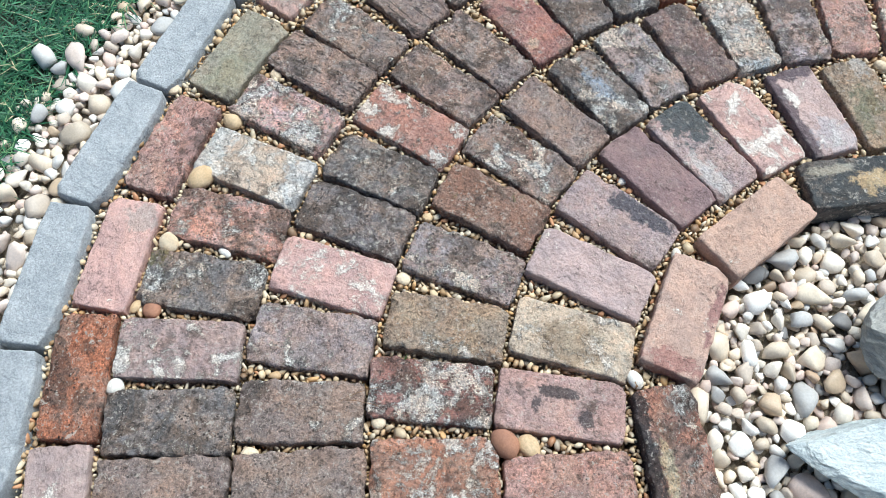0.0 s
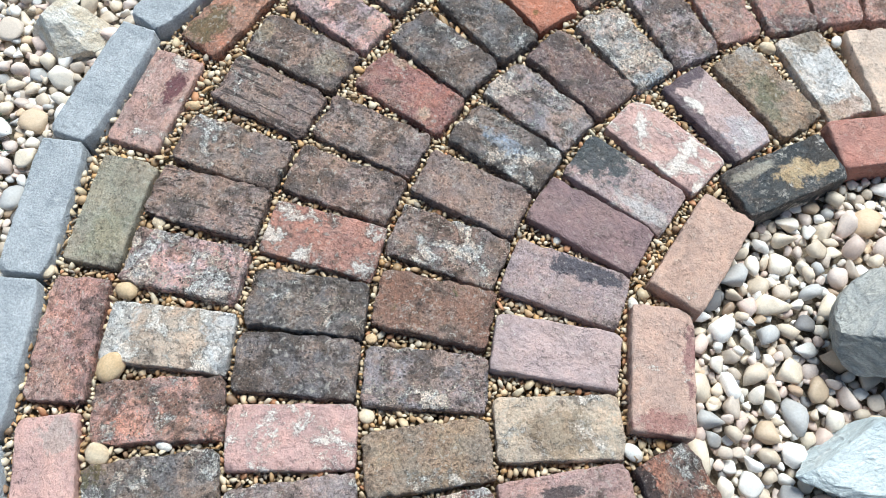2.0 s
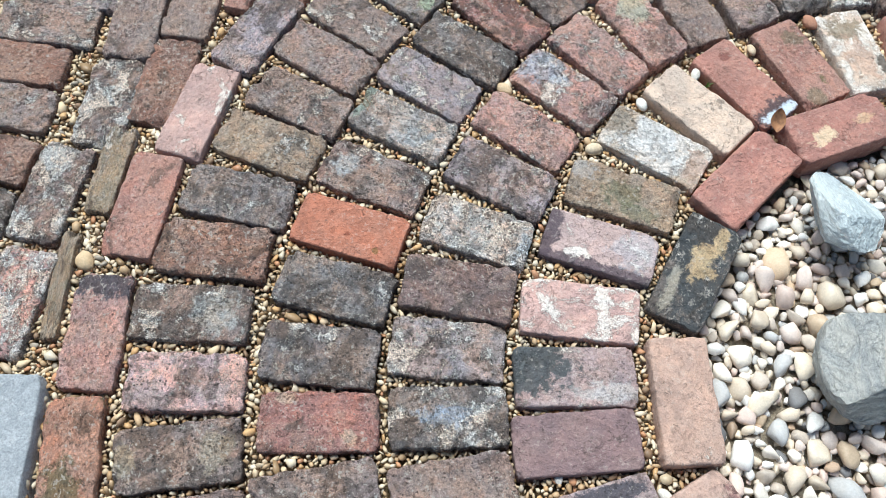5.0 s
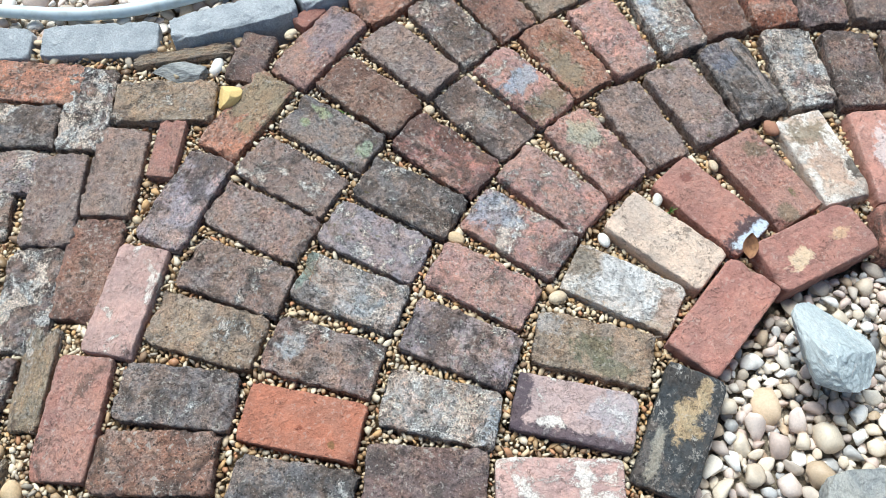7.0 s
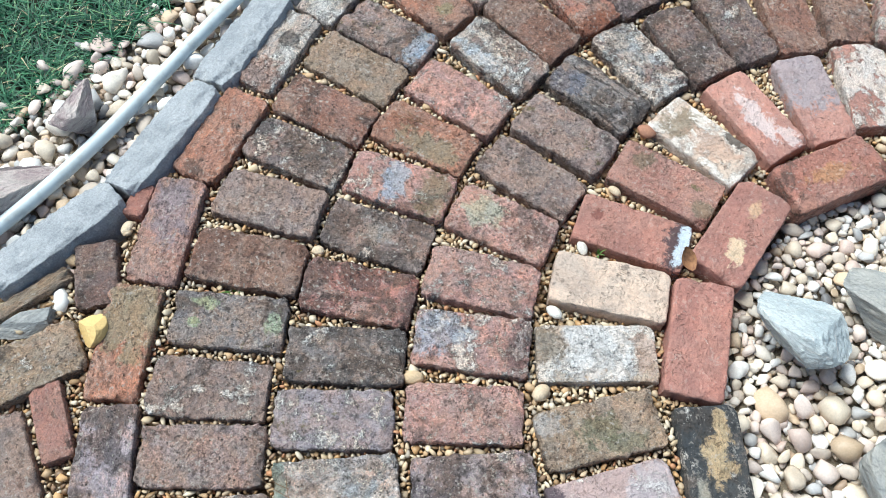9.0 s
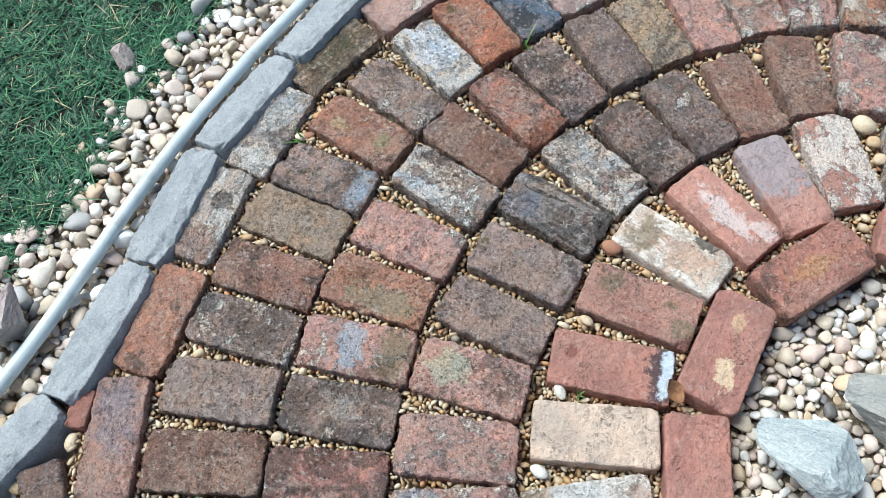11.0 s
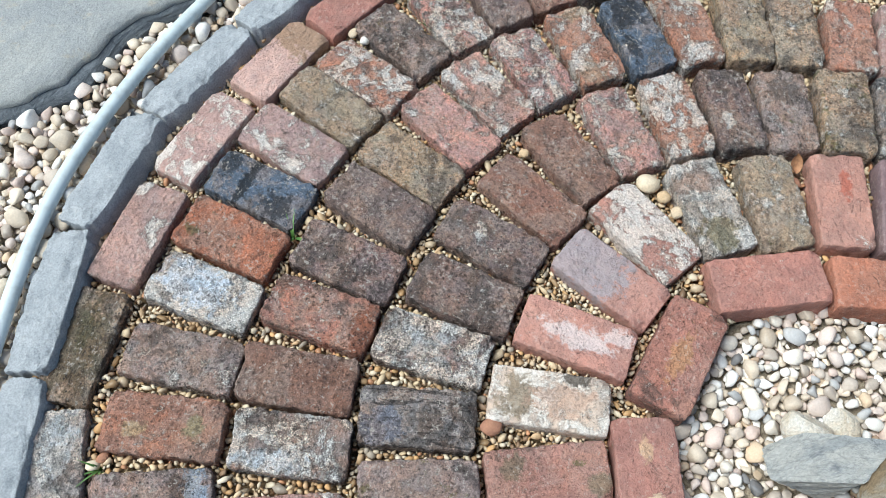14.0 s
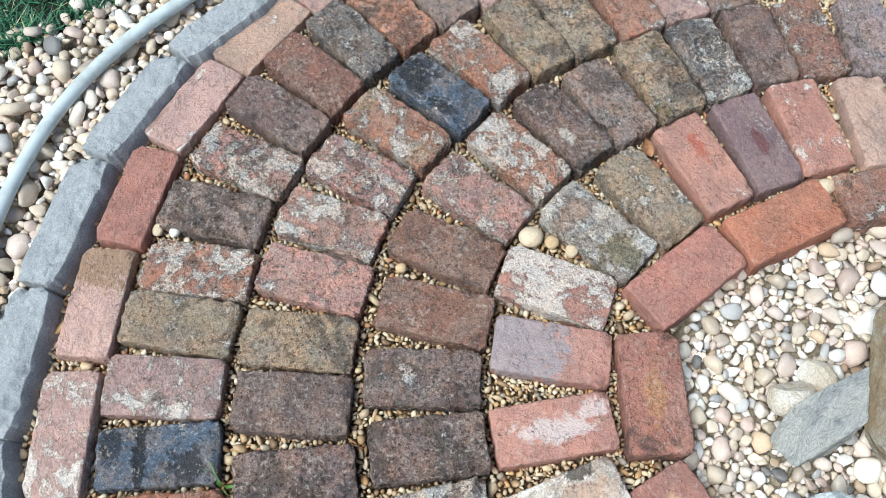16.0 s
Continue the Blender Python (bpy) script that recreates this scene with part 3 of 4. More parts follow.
# bricks with stains, remains or a painted-on dark side, by course and turn
DARK, CHALK, BLUE_CHALK, BUFF = (70, 66, 68), (206, 202, 198), (178, 192, 206), (202, 176, 138)
MARKED = {
    ("border", 201.6): [(0.05, -0.01, 0.05, 0.04, (98, 100, 66), 0.7), (-0.06, 0.02, 0.03, 0.02, (104, 84, 70), 0.6)],
    ("border", 219.3): [(0.04, 0.01, 0.05, 0.03, (148, 144, 118), 0.5)],
    ("three", 32.1): [(0.07, 0.0, 0.04, 0.05, (104, 104, 106), 0.7)],
    ("one", 112.0): [(0.02, 0.0, 0.08, 0.045, (226, 230, 236), 0.95)],
    ("border", 126.2): [(0.0, 0.02, 0.03, 0.03, (96, 92, 90), 0.7), (-0.05, 0.0, 0.05, 0.04, (214, 214, 212), 0.8)],
    ("border", 134.4): [(0.07, 0.0, 0.04, 0.06, (176, 136, 120), 0.7), (-0.03, 0.01, 0.02, 0.03, (84, 80, 78), 0.7)],
    ("border", 159.5): [(-0.045, 0, 0.075, 0.08, (172, 156, 126), 0.8)],
    ("one", 102.4): [(0.03, 0.0, 0.012, 0.06, (36, 40, 46), 0.9), (-0.05, 0.02, 0.03, 0.03, (44, 48, 54), 0.8), (0.08, -0.02, 0.02, 0.03, (52, 54, 58), 0.8)],
    ("two", 62.9): [(0.06, 0.0, 0.05, 0.05, (50, 52, 58), 0.85), (-0.03, 0.03, 0.05, 0.015, (42, 46, 52), 0.8)],
    ("four", 175.7): [(0.1, 0, 0.022, 0.09, (78, 66, 74), 0.9), (0, 0.05, 0.2, 0.017, (84, 70, 78), 0.85), (-0.07, -0.01, 0.05, 0.04, (190, 184, 188), 0.5)],
    ("four", 196.1): [(0.09, -0.02, 0.085, 0.06, (74, 82, 84), 0.9), (-0.06, 0.03, 0.06, 0.02, CHALK, 0.6)],
    ("four", 214.4): [(-0.02, -0.032, 0.075, 0.018, (84, 82, 90), 0.9)],
    ("four", 242.9): [(0.01, -0.02, 0.04, 0.012, DARK, 0.85), (-0.04, 0.02, 0.012, 0.02, DARK, 0.8), (0.04, 0.0, 0.008, 0.02, DARK, 0.8)],
    ("four", 135.3): [(-0.088, 0.0, 0.026, 0.06, (74, 60, 64), 0.9), (-0.092, 0.0, 0.014, 0.042, (202, 212, 222), 1.0), (0.07, -0.01, 0.012, 0.012, (112, 62, 54), 0.7)],
    ("four", 166.2): [(0.085, -0.03, 0.03, 0.022, CHALK, 0.6), (0.0, 0.0, 0.035, 0.03, (118, 122, 92), 0.6), (-0.03, 0.03, 0.05, 0.015, (128, 130, 104), 0.6)],
    ("four", 155.1): [(0.0, 0.0, 0.10, 0.06, (226, 220, 214), 0.9), (0.085, -0.02, 0.03, 0.04, (150, 132, 110), 0.8), (-0.08, 0.0, 0.02, 0.05, (196, 160, 136), 0.7)],
    ("four", 113.2): [(0.055, 0.0, 0.035, 0.035, (146, 128, 104), 0.85), (-0.02, 0.0, 0.06, 0.03, (196, 160, 138), 0.7), (-0.04, -0.045, 0.025, 0.016, (78, 66, 54), 0.85)],
    ("border", 117.9): [(0.0, 0.0, 0.10, 0.05, (112, 100, 78), 0.8), (-0.03, 0.0, 0.04, 0.02, (92, 88, 62), 0.6)],
    ("four", 104.5): [(0.0, 0.0, 0.06, 0.025, (222, 202, 196), 0.85), (-0.07, -0.02, 0.03, 0.02, (220, 200, 194), 0.8)],
    ("four", 93.4): [(0.06, 0.0, 0.085, 0.09, (164, 154, 156), 0.85)],
    ("four", 124.2): [(0.06, -0.02, 0.025, 0.02, (126, 112, 90), 0.75), (-0.085, 0.02, 0.022, 0.02, (136, 124, 100), 0.7)],
    ("four", 233.7): [(0.0, 0.01, 0.055, 0.04, (146, 124, 98), 0.6)],
    ("three", 141.6): [(0.045, -0.004, 0.04, 0.036, (200, 190, 166), 0.97), (-0.06, 0.0, 0.04, 0.03, (140, 112, 102), 0.6)],
    ("three", 156.5): [(0.06, -0.01, 0.06, 0.04, (190, 192, 200), 0.75), (-0.085, 0.0, 0.022, 0.06, (116, 90, 88), 0.6)],
    ("three", 200.4): [(0.0, 0.0, 0.05, 0.02, (186, 194, 206), 0.8)],
    ("three", 179.2): [(-0.1, 0.02, 0.02, 0.05, (222, 220, 218), 0.9)],
    ("two", 141.5): [(0.01, 0.0, 0.025, 0.05, BLUE_CHALK, 0.75), (-0.07, 0.0, 0.035, 0.06, (142, 128, 98), 0.7)],
    ("two", 200.0): [(-0.055, 0.03, 0.016, 0.014, (210, 180, 158), 0.95), (0.06, -0.04, 0.02, 0.01, (204, 174, 152), 0.9)],
    ("one", 127.9): [(-0.075, 0.0, 0.022, 0.06, BLUE_CHALK, 0.75)],
    ("one", 227.4): [(0.09, 0.0, 0.03, 0.07, (216, 212, 206), 0.8), (-0.09, 0.0, 0.03, 0.07, (220, 216, 212), 0.8)],
    ("one", 157.3): [(0.05, -0.03, 0.022, 0.012, (176, 184, 150), 0.9), (-0.085, 0.0, 0.018, 0.022, (182, 190, 160), 0.9), (0.06, 0.01, 0.012, 0.01, (170, 180, 144), 0.9)],
    ("one", 201.8): [(0.085, 0.0, 0.018, 0.035, (186, 168, 144), 0.8), (-0.06, 0.0, 0.03, 0.03, (180, 164, 142), 0.75)],
    ("inner", 173.6): [(-0.02, 0.004, 0.04, 0.026, BUFF, 0.95), (-0.065, 0.02, 0.03, 0.012, BUFF, 0.9), (0.05, -0.03, 0.05, 0.012, (176, 168, 152), 0.8)],
    # dark band painted along the outer edge in place of the tilted brick's dark side
    ("inner", 247.6): [(0.0, -0.05, 0.2, 0.02, DARK, 0.9), (0.03, -0.02, 0.05, 0.012, (214, 196, 164), 0.85)],
    ("inner", 124.2): [(0.045, 0.01, 0.03, 0.017, (218, 190, 158), 0.95), (-0.05, 0.0, 0.02, 0.01, (206, 170, 136), 0.8)],
    ("inner", 224.2): [(-0.02, 0.045, 0.05, 0.012, (138, 92, 92), 0.7), (0.09, 0.0, 0.02, 0.05, (150, 96, 92), 0.6)],
    ("border", 193.5): [(-0.085, 0.0, 0.03, 0.07, (78, 76, 84), 0.9)],
    ("border", 210.5): [(-0.035, 0.02, 0.035, 0.02, (112, 72, 76), 0.95)],
    ("two", 176.6): [(0.06, 0.0, 0.022, 0.026, CHALK, 0.85)],
    ("two", 170.3): [(-0.045, 0.02, 0.035, 0.03, CHALK, 0.85), (0.095, -0.01, 0.015, 0.045, (150, 168, 150), 0.7)],
    ("two", 147.4): [(0.0, -0.005, 0.03, 0.022, (190, 180, 170), 0.7)],
    ("two", 135.8): [(-0.02, 0.022, 0.09, 0.03, (162, 148, 122), 0.8)],
    ("two", 111.3): [(-0.09, 0.01, 0.03, 0.05, (158, 98, 72), 0.8)],
    ("two", 123.2): [(0.03, 0.035, 0.07, 0.02, (222, 222, 222), 0.85)],
    ("two", 69.3): [(-0.08, 0.02, 0.03, 0.03, (190, 165, 140), 0.7), (0.085, -0.01, 0.02, 0.04, (196, 170, 140), 0.7)],
    ("two", 182.5): [(0.0, 0.012, 0.006, 0.005, (120, 60, 40), 0.8), (-0.06, 0.03, 0.006, 0.006, (130, 96, 60), 0.9)],
    ("three", 119.4): [(0.07, 0.02, 0.04, 0.035, (120, 128, 146), 0.6)],
    ("three", 111.6): [(0.03, 0.0, 0.07, 0.03, (215, 210, 204), 0.75)],
    ("three", 58.0): [(-0.03, 0.02, 0.02, 0.015, (214, 208, 200), 0.9)],
    ("one", 122.6): [(0.05, 0.01, 0.022, 0.012, (206, 180, 140), 0.7), (-0.055, 0.0, 0.016, 0.02, (150, 150, 116), 0.7)],
    ("one", 191.7): [(-0.05, 0.0, 0.045, 0.035, (200, 196, 188), 0.75)],
    ("four", 71.3): [(-0.06, 0.01, 0.04, 0.035, (150, 136, 100), 0.8), (0.06, 0.0, 0.03, 0.05, (176, 140, 120), 0.6)],
    ("four", 35.5): [(0.0, 0.0, 0.03, 0.012, (110, 62, 60), 0.7)],
    ("four", 48.2): [(0.03, -0.01, 0.03, 0.012, (176, 88, 66), 0.7)],
    ("inner", 100.1): [(0.0, 0.0, 0.05, 0.02, (196, 146, 104), 0.7)],
    ("border", 151.4): [(-0.04, 0.0, 0.07, 0.05, (160, 146, 150), 0.7)],
    ("border", 236.8): [(-0.07, 0.02, 0.03, 0.03, (172, 158, 150), 0.7)],
    ("border", 91.5): [(-0.07, 0.0, 0.05, 0.09, (156, 126, 98), 0.8)],
}


def brick(code, x, y, deg, parent, long=1.0, wide=1.0, top=0.0, marks=()):
    lime, soot, moss = (LEVEL[int(k)] for k in code[1:4])
    newer = code[0] in "aoprstvlmkc" and soot < 0.4
    ob = new("brick", (NEWER if newer else WORN)[int(rng.integers(0, 8 if newer else 12))])
    ob.parent = parent
    flip = 0 if marks else 180 * int(rng.integers(0, 2))
    ob.matrix_basis = pose(x, y, top + rng.uniform(-0.004, 0.003), rng.normal(0, 0.9), rng.normal(0, 0.6), deg + flip) @ Matrix.Diagonal((long, wide, 1, 1))
    j = rng.uniform(0.94, 1.07) * (1.05 if newer else 1.32 if soot < 0.1 else 1.6 if soot < 0.4 else 1.86)
    r, g, b, _ = lin(*TONES[code[0]])
    grey = (r + g + b) / 3
    r, g, b = (grey + (c - grey) * (0.72 if newer else 0.90) for c in (r, g, b))
    ob.color = (r * j * rng.uniform(0.96, 1.01), g * j, b * j * rng.uniform(0.99, 1.04), lime + rng.uniform(-0.05, 0.07))
    ob["soot"], ob["moss"], ob["grooves"] = soot + float(rng.uniform(-0.05, 0.07)), moss, 1.0 if code[-1] == "-" else 0.0
    ob["age"] = (0.22 if soot < 0.1 else 0.45) if newer else 0.75 if soot < 0.4 else 1.0
    for k, (mx, my, hx, hy, colour, strength) in zip("abc", marks):
        ob["place_" + k] = [float(mx), float(my), float(hx), float(hy)]
        ob["paint_" + k] = [*lin(*colour)[:3], float(strength)]
    RECTS.append((x, y, radians(deg), LENGTH * long / 2, WIDTH * wide / 2))
    return ob


for course, (codes, turns, radii, twists) in COURSES.items():
    for code, deg, r, twist in zip(codes.split(), turns, radii, twists):
        wide = {"border": 0.92, "inner": 1.02}.get(course, 1.0) * rng.uniform(0.97, 1.03)
        long = {"border": 1.05, "inner": 1.08, "four": 1.04}.get(course, 1.005) * rng.uniform(0.985, 1.015)
        raised = 0.012 if course == "inner" else 0.014 * max(0.0, min(1.0, (84 - deg) / 16)) if course != "border" else 0.0
        wide *= 0.985 if deg < 76 and course not in ("inner", "border") else 1.0
        brick(code, *polar(deg, r / 1000), deg + twist, paving_bed, long, wide, raised, next((v for (c, d), v in MARKED.items() if c == course and abs(d - deg) < 2.4), ()))

# ---- the side path ----
side_bed = new("pavement", mesh_of("side_bed", [(-0.22, -0.60, -0.032), (-0.22, 0.78, -0.032), (-1.6, 0.52, -0.032), (-1.6, -0.66, -0.032),
                                                (-0.22, -0.60, -0.06), (-0.22, 0.78, -0.06), (-1.6, 0.52, -0.06), (-1.6, -0.66, -0.06)],
                                   [(0, 1, 2, 3), (0, 4, 5, 1), (1, 5, 6, 2), (2, 6, 7, 3), (3, 7, 4, 0)], SAND))
tagged(side_bed, "straight brick path in sandy grit joining the curve", "pavement", kind="structure")
SIDE_PATH += [("c110", -0.80, -0.455, 6), ("c110", -0.835, -0.345, 4), ("c110", -0.84, -0.235, 5), ("c210", -0.855, -0.125, 6), ("g120", -0.875, -0.005, 8), ("g220", -0.66, 0.212, 11), ("x010", -0.675, 0.105, 9)]
for code, x, y, deg in SIDE_PATH:
    wide, long = {"N": (0.52, 0.9), "T": (0.28, 1.02), "S": (0.5, 0.66), "H": (0.72, 0.62)}.get(code[-1], (0.96, 1.0))
    brick(code, x, y, deg, side_bed, long, wide)
brick("r000", -0.120, 0.826, 60, side_bed, 0.34, 0.36)

# ---- pea gravel in the joints ----
rect = np.array(RECTS)


def gap(x, y):
    """Distance of points to the nearest brick; negative inside."""
    d = np.full(len(x), 9.0)
    for cx, cy, a, hx, hy in rect:
        near = np.nonzero(np.abs(x - cx) + np.abs(y - cy) < 0.3)[0]
        ux, uy = x[near] - cx, y[near] - cy
        px = np.abs(ux * math.cos(a) + uy * math.sin(a)) - hx
        py = np.abs(-ux * math.sin(a) + uy * math.cos(a)) - hy
        q = np.where((px > 0) & (py > 0), np.hypot(np.maximum(px, 0), np.maximum(py, 0)), np.maximum(px, py))
        d[near] = np.minimum(d[near], q)
    return d


def pea_gravel():
    g = np.random.default_rng(3)
    n = 420000
    deg, f = g.uniform(0, 266, n), np.sqrt(g.uniform(0, 1, n))
    lo = np.interp(deg, *zip(*INNER_EDGE)) + 0.02
    hi = np.interp(deg, *zip(*BORDER_OUT)) + 0.02
    r = np.sqrt(lo * lo + (hi * hi - lo * lo) * f * f)
    x, y = MID[0] + r * np.cos(np.radians(deg)), MID[1] + r * np.sin(np.radians(deg))
    sx, sy = g.uniform(-0.85, -0.25, 60000), g.uniform(-0.52, 0.7, 60000)
    x, y = np.concatenate([x, sx]), np.concatenate([y, sy])
    d = gap(x, y)
    ok = (d > -0.0015) & (d < 0.09)
    x, y, d = x[ok], y[ok], d[ok]
    s, rows = Spread(0.03), []
    for pick in (0, 1):
        for k in range(len(x)):
            room = d[k] + 0.0015
            size = min(room, g.uniform(0.005, 0.0095) if g.random() < 0.78 else g.uniform(0.009, 0.0145)) if pick == 0 else min(room, 0.0042)
            if size < (0.0046 if pick == 0 else 0.0032):
                continue
            if s.try_put(x[k], y[k], size, 0.6):
                a = size * 2 * 1.12
                sunk = 0.012 if x[k] > 0.55 and y[k] > 0.3 else 0.0
                rows.append((x[k], y[k], -0.0275 - sunk + size * 0.7 + min(room, 0.02) * 0.22 + g.uniform(-0.004, 0.005), a * g.uniform(1.0, 1.75), a * g.uniform(0.65, 1.05), a * g.uniform(0.45, 0.85),
                             g.uniform(0, 6.3), g.normal(0, 0.45)))
    low = Spread(0.03)
    for k in range(len(x)):
        if d[k] > 0.001 and low.try_put(x[k], y[k], 0.006, 0.75):
            sunk = 0.012 if x[k] > 0.55 and y[k] > 0.3 else 0.002
            rows.append((x[k], y[k], -0.027 - sunk + g.uniform(-0.003, 0.002), 0.014, 0.011, 0.009, g.uniform(0, 6.3), g.normal(0, 0.45)))
    ob = lumps("gravel", 1, rows, PEA, 11)
    return tagged(ob, "fine amber pea gravel filling the joints between bricks", "gravel", kind="stuff")


pea_gravel()

# ---- pebble beds ----
tagged(sheet("gravel_bed", lambda d: 0.01, lambda d: along(d, INNER_EDGE) + 0.05, -0.068, GRIT), "grit under the pebbles of the round bed", "ground", kind="structure")
tagged(sheet("gravel_bed", lambda d: along(d, KERB_OUT) - 0.12, lambda d: along(d, LAWN_EDGE) + 0.0, -0.055, GRIT, 40, 275), "grit under the pebble strip beside the lawn", "ground", kind="structure")

def pebbles(label, region, box, top, counts, seed, scale=1.0):
    g = np.random.default_rng(seed)
    s, rows = Spread(0.07), []
    for tries, lo, hi, slack, drop in counts:
        for _ in range(tries):
            x, y = g.uniform(box[0], box[1]), g.uniform(box[2], box[3])
            if not region(x, y):
                continue
            size = g.uniform(lo, hi) * (scale if region is not in_round_bed or y < 0.16 else 0.76) * ((1.26 if y < 0.16 else 1.12) if region is in_round_bed else 1.0)
            if not s.try_put(x, y, size, slack):
                continue
            a = size * 2 * 1.1
            rows.append((x, y, top - drop + g.uniform(-0.006, 0.006), a * g.uniform(1.0, 1.35), a * g.uniform(0.8, 1.02), a * g.uniform(0.6, 0.85), g.uniform(0, 6.3), g.normal(0, 0.3)))
    under = Spread(0.07)
    for _ in range(counts[1][0]):
        x, y = g.uniform(box[0], box[1]), g.uniform(box[2], box[3])
        size = g.uniform(0.009, 0.014)
        if region(x, y) and under.try_put(x, y, size, 0.72):
            rows.append((x, y, top - 0.012 + g.uniform(-0.003, 0.003), size * 2.4, size * 2, size * 1.4, g.uniform(0, 6.3), g.normal(0, 0.3)))
    ob = lumps("pebbles", 2, rows, PEBBLE, 8)
    return tagged(ob, label, "pebbles", kind="stuff")


def in_round_bed(x, y):
    dx, dy = x - MID[0], y - MID[1]
    return math.hypot(dx, dy) < along(math.degrees(math.atan2(dy, dx)) % 360, INNER_EDGE) + 0.0


SLAB = [(0.50, 2.05), (0.66, 1.96), (0.80, 1.89), (0.92, 1.83), (1.08, 1.855), (1.17, 1.845), (1.30, 1.80), (1.41, 1.845), (1.51, 1.97), (1.50, 2.26), (1.30, 2.75), (0.62, 2.70)]


def in_slab(x, y):
    hit = False
    for (ax, ay), (bx, by) in zip(SLAB, SLAB[1:] + SLAB[:1]):
        if (ay > y) != (by > y) and x < ax + (y - ay) * (bx - ax) / (by - ay):
            hit = not hit
    return hit


def in_strip(x, y):
    dx, dy = x - MID[0], y - MID[1]
    deg, r = math.degrees(math.atan2(dy, dx)) % 360, math.hypot(dx, dy)
    if not 44 < deg < 262 or in_slab(x, y):
        return False
    if x < -0.3 and -0.62 < y - 0.06 * (x + 0.9) and y < 0.72 + 0.22 * (x + 0.41):
        return False
    return along(deg, KERB_OUT) - 0.015 < r < min(along(deg, LAWN_EDGE) + 0.03 * math.sin(deg * 1.9) + 0.02 * math.sin(deg * 5.3), 2.45)


# ---- rocks ----


def rock(name, x, y, size, turn, seed, material, label, base=-0.06, cuts=9, flat=0.75):
    """An angular stone, cut by planes and roughened."""
    g = np.random.default_rng(seed)
    bm = bmesh.new()
    bmesh.ops.create_icosphere(bm, subdivisions=5, radius=1.0)
    planes = []
    for _ in range(cuts):
        d = g.normal(size=3)
        d /= np.linalg.norm(d)
        planes.append((Vector(d), g.uniform(0.38, 0.72)))
    planes.append((Vector((g.normal(0, 0.15), g.normal(0, 0.15), 1)).normalized(), flat))
    off = Vector(g.uniform(0, 50, 3))
    for v in bm.verts:
        p = v.co.copy()
        for d, c in planes:
            over = p.dot(d) - c
            if over > 0:
                p -= d * over
        q = p * 2.2 + off
        p += p.normalized() * (0.02 * noise.noise(q) + 0.022 * noise.noise(q * 2.6) + 0.02 * noise.noise(q * 6) + 0.016 * noise.noise(q * 14))
        v.co = Vector((p.x * size[0] / 1.35, p.y * size[1] / 1.35, p.z * size[2] / 1.35))
    low = min(v.co.z for v in bm.verts)
    for v in bm.verts:
        v.co.z -= low
    me = bpy.data.meshes.new(name)
    bm.to_mesh(me)
    bm.free()
    me.materials.append(material)
    ob = new(name, me)
    ob.matrix_basis = pose(x, y, base, 0, 0, turn)
    return tagged(ob, label, "rock", "rocks and stones lying about")


rock("rock", 1.20, -0.225, (0.22, 0.10, 0.085), 58, 17, BLUISH, "flat blue-grey banded rock lying among cream pebbles", -0.055, 8, 0.6)
rock("rock", 1.085, -0.015, (0.19, 0.155, 0.12), 66, 2, GREYROCK, "grey speckled rock standing among cream pebbles", -0.055, 9, 0.7)
rock("rock", 0.985, 0.25, (0.128, 0.10, 0.12), 118, 24, BLUISH, "pale bluish quartz rock among cream pebbles", -0.055, 7, 0.75)
rock("rock", 1.19, 0.225, (0.22, 0.105, 0.085), 138, 5, GREYROCK, "long grey angular rock beside a brown boulder", -0.055, 8, 0.6)
rock("rock", 1.29, 0.05, (0.25, 0.17, 0.14), 160, 6, BROWNROCK, "large brown and pale boulder among pebbles", -0.06, 8, 0.8)
rock("rock", 1.233, 0.285, (0.062, 0.05, 0.045), 130, 7, RUSTROCK, "small smooth white stone among pebbles", -0.045, 3, 0.9)
rock("rock", 1.272, 0.235, (0.05, 0.042, 0.04), 50, 8, RUSTROCK, "small smooth white stone among pebbles", -0.045, 3, 0.9)
rock("rock", -0.335, -0.89, (0.13, 0.12, 0.09), 40, 61, RUSTROCK, "white and rust quartz rock beside the kerb", -0.05, 16, 0.62)
rock("rock", -0.40, -0.665, (0.15, 0.125, 0.10), 60, 62, RUSTROCK, "white and rust quartz rock leaning at the kerb", -0.05, 16, 0.62)
rock("rock", -0.62, -0.64, (0.12, 0.11, 0.09), 20, 63, BLUISH, "white veined rock among cream pebbles", -0.05, 16, 0.62)
rock("rock", -0.21, 1.05, (0.10, 0.085, 0.08), 50, 12, PURPLEROCK, "purplish rock beside the hose", -0.045)
rock("rock", -0.40, 0.885, (0.20, 0.12, 0.085), 20, 13, PURPLEROCK, "purplish and white rock lying beside the hose", -0.05)


pebbles("cream and tan river pebbles filling the round bed", in_round_bed, (0.72, 1.75, -0.52, 0.52), -0.045,
        ((800, 0.018, 0.028, 0.98, 0.0), (14000, 0.012, 0.019, 0.80, 0.002), (40000, 0.009, 0.013, 0.72, 0.005), (20000, 0.006, 0.009, 0.74, 0.010)), 7)
pebbles("cream and tan river pebbles between kerb and lawn", in_strip, (-1.2, 2.5, -1.8, 2.2), -0.022,
        ((9000, 0.018, 0.031, 0.96, 0.0), (110000, 0.013, 0.019, 0.80, 0.003), (220000, 0.0085, 0.012, 0.72, 0.006)), 8)

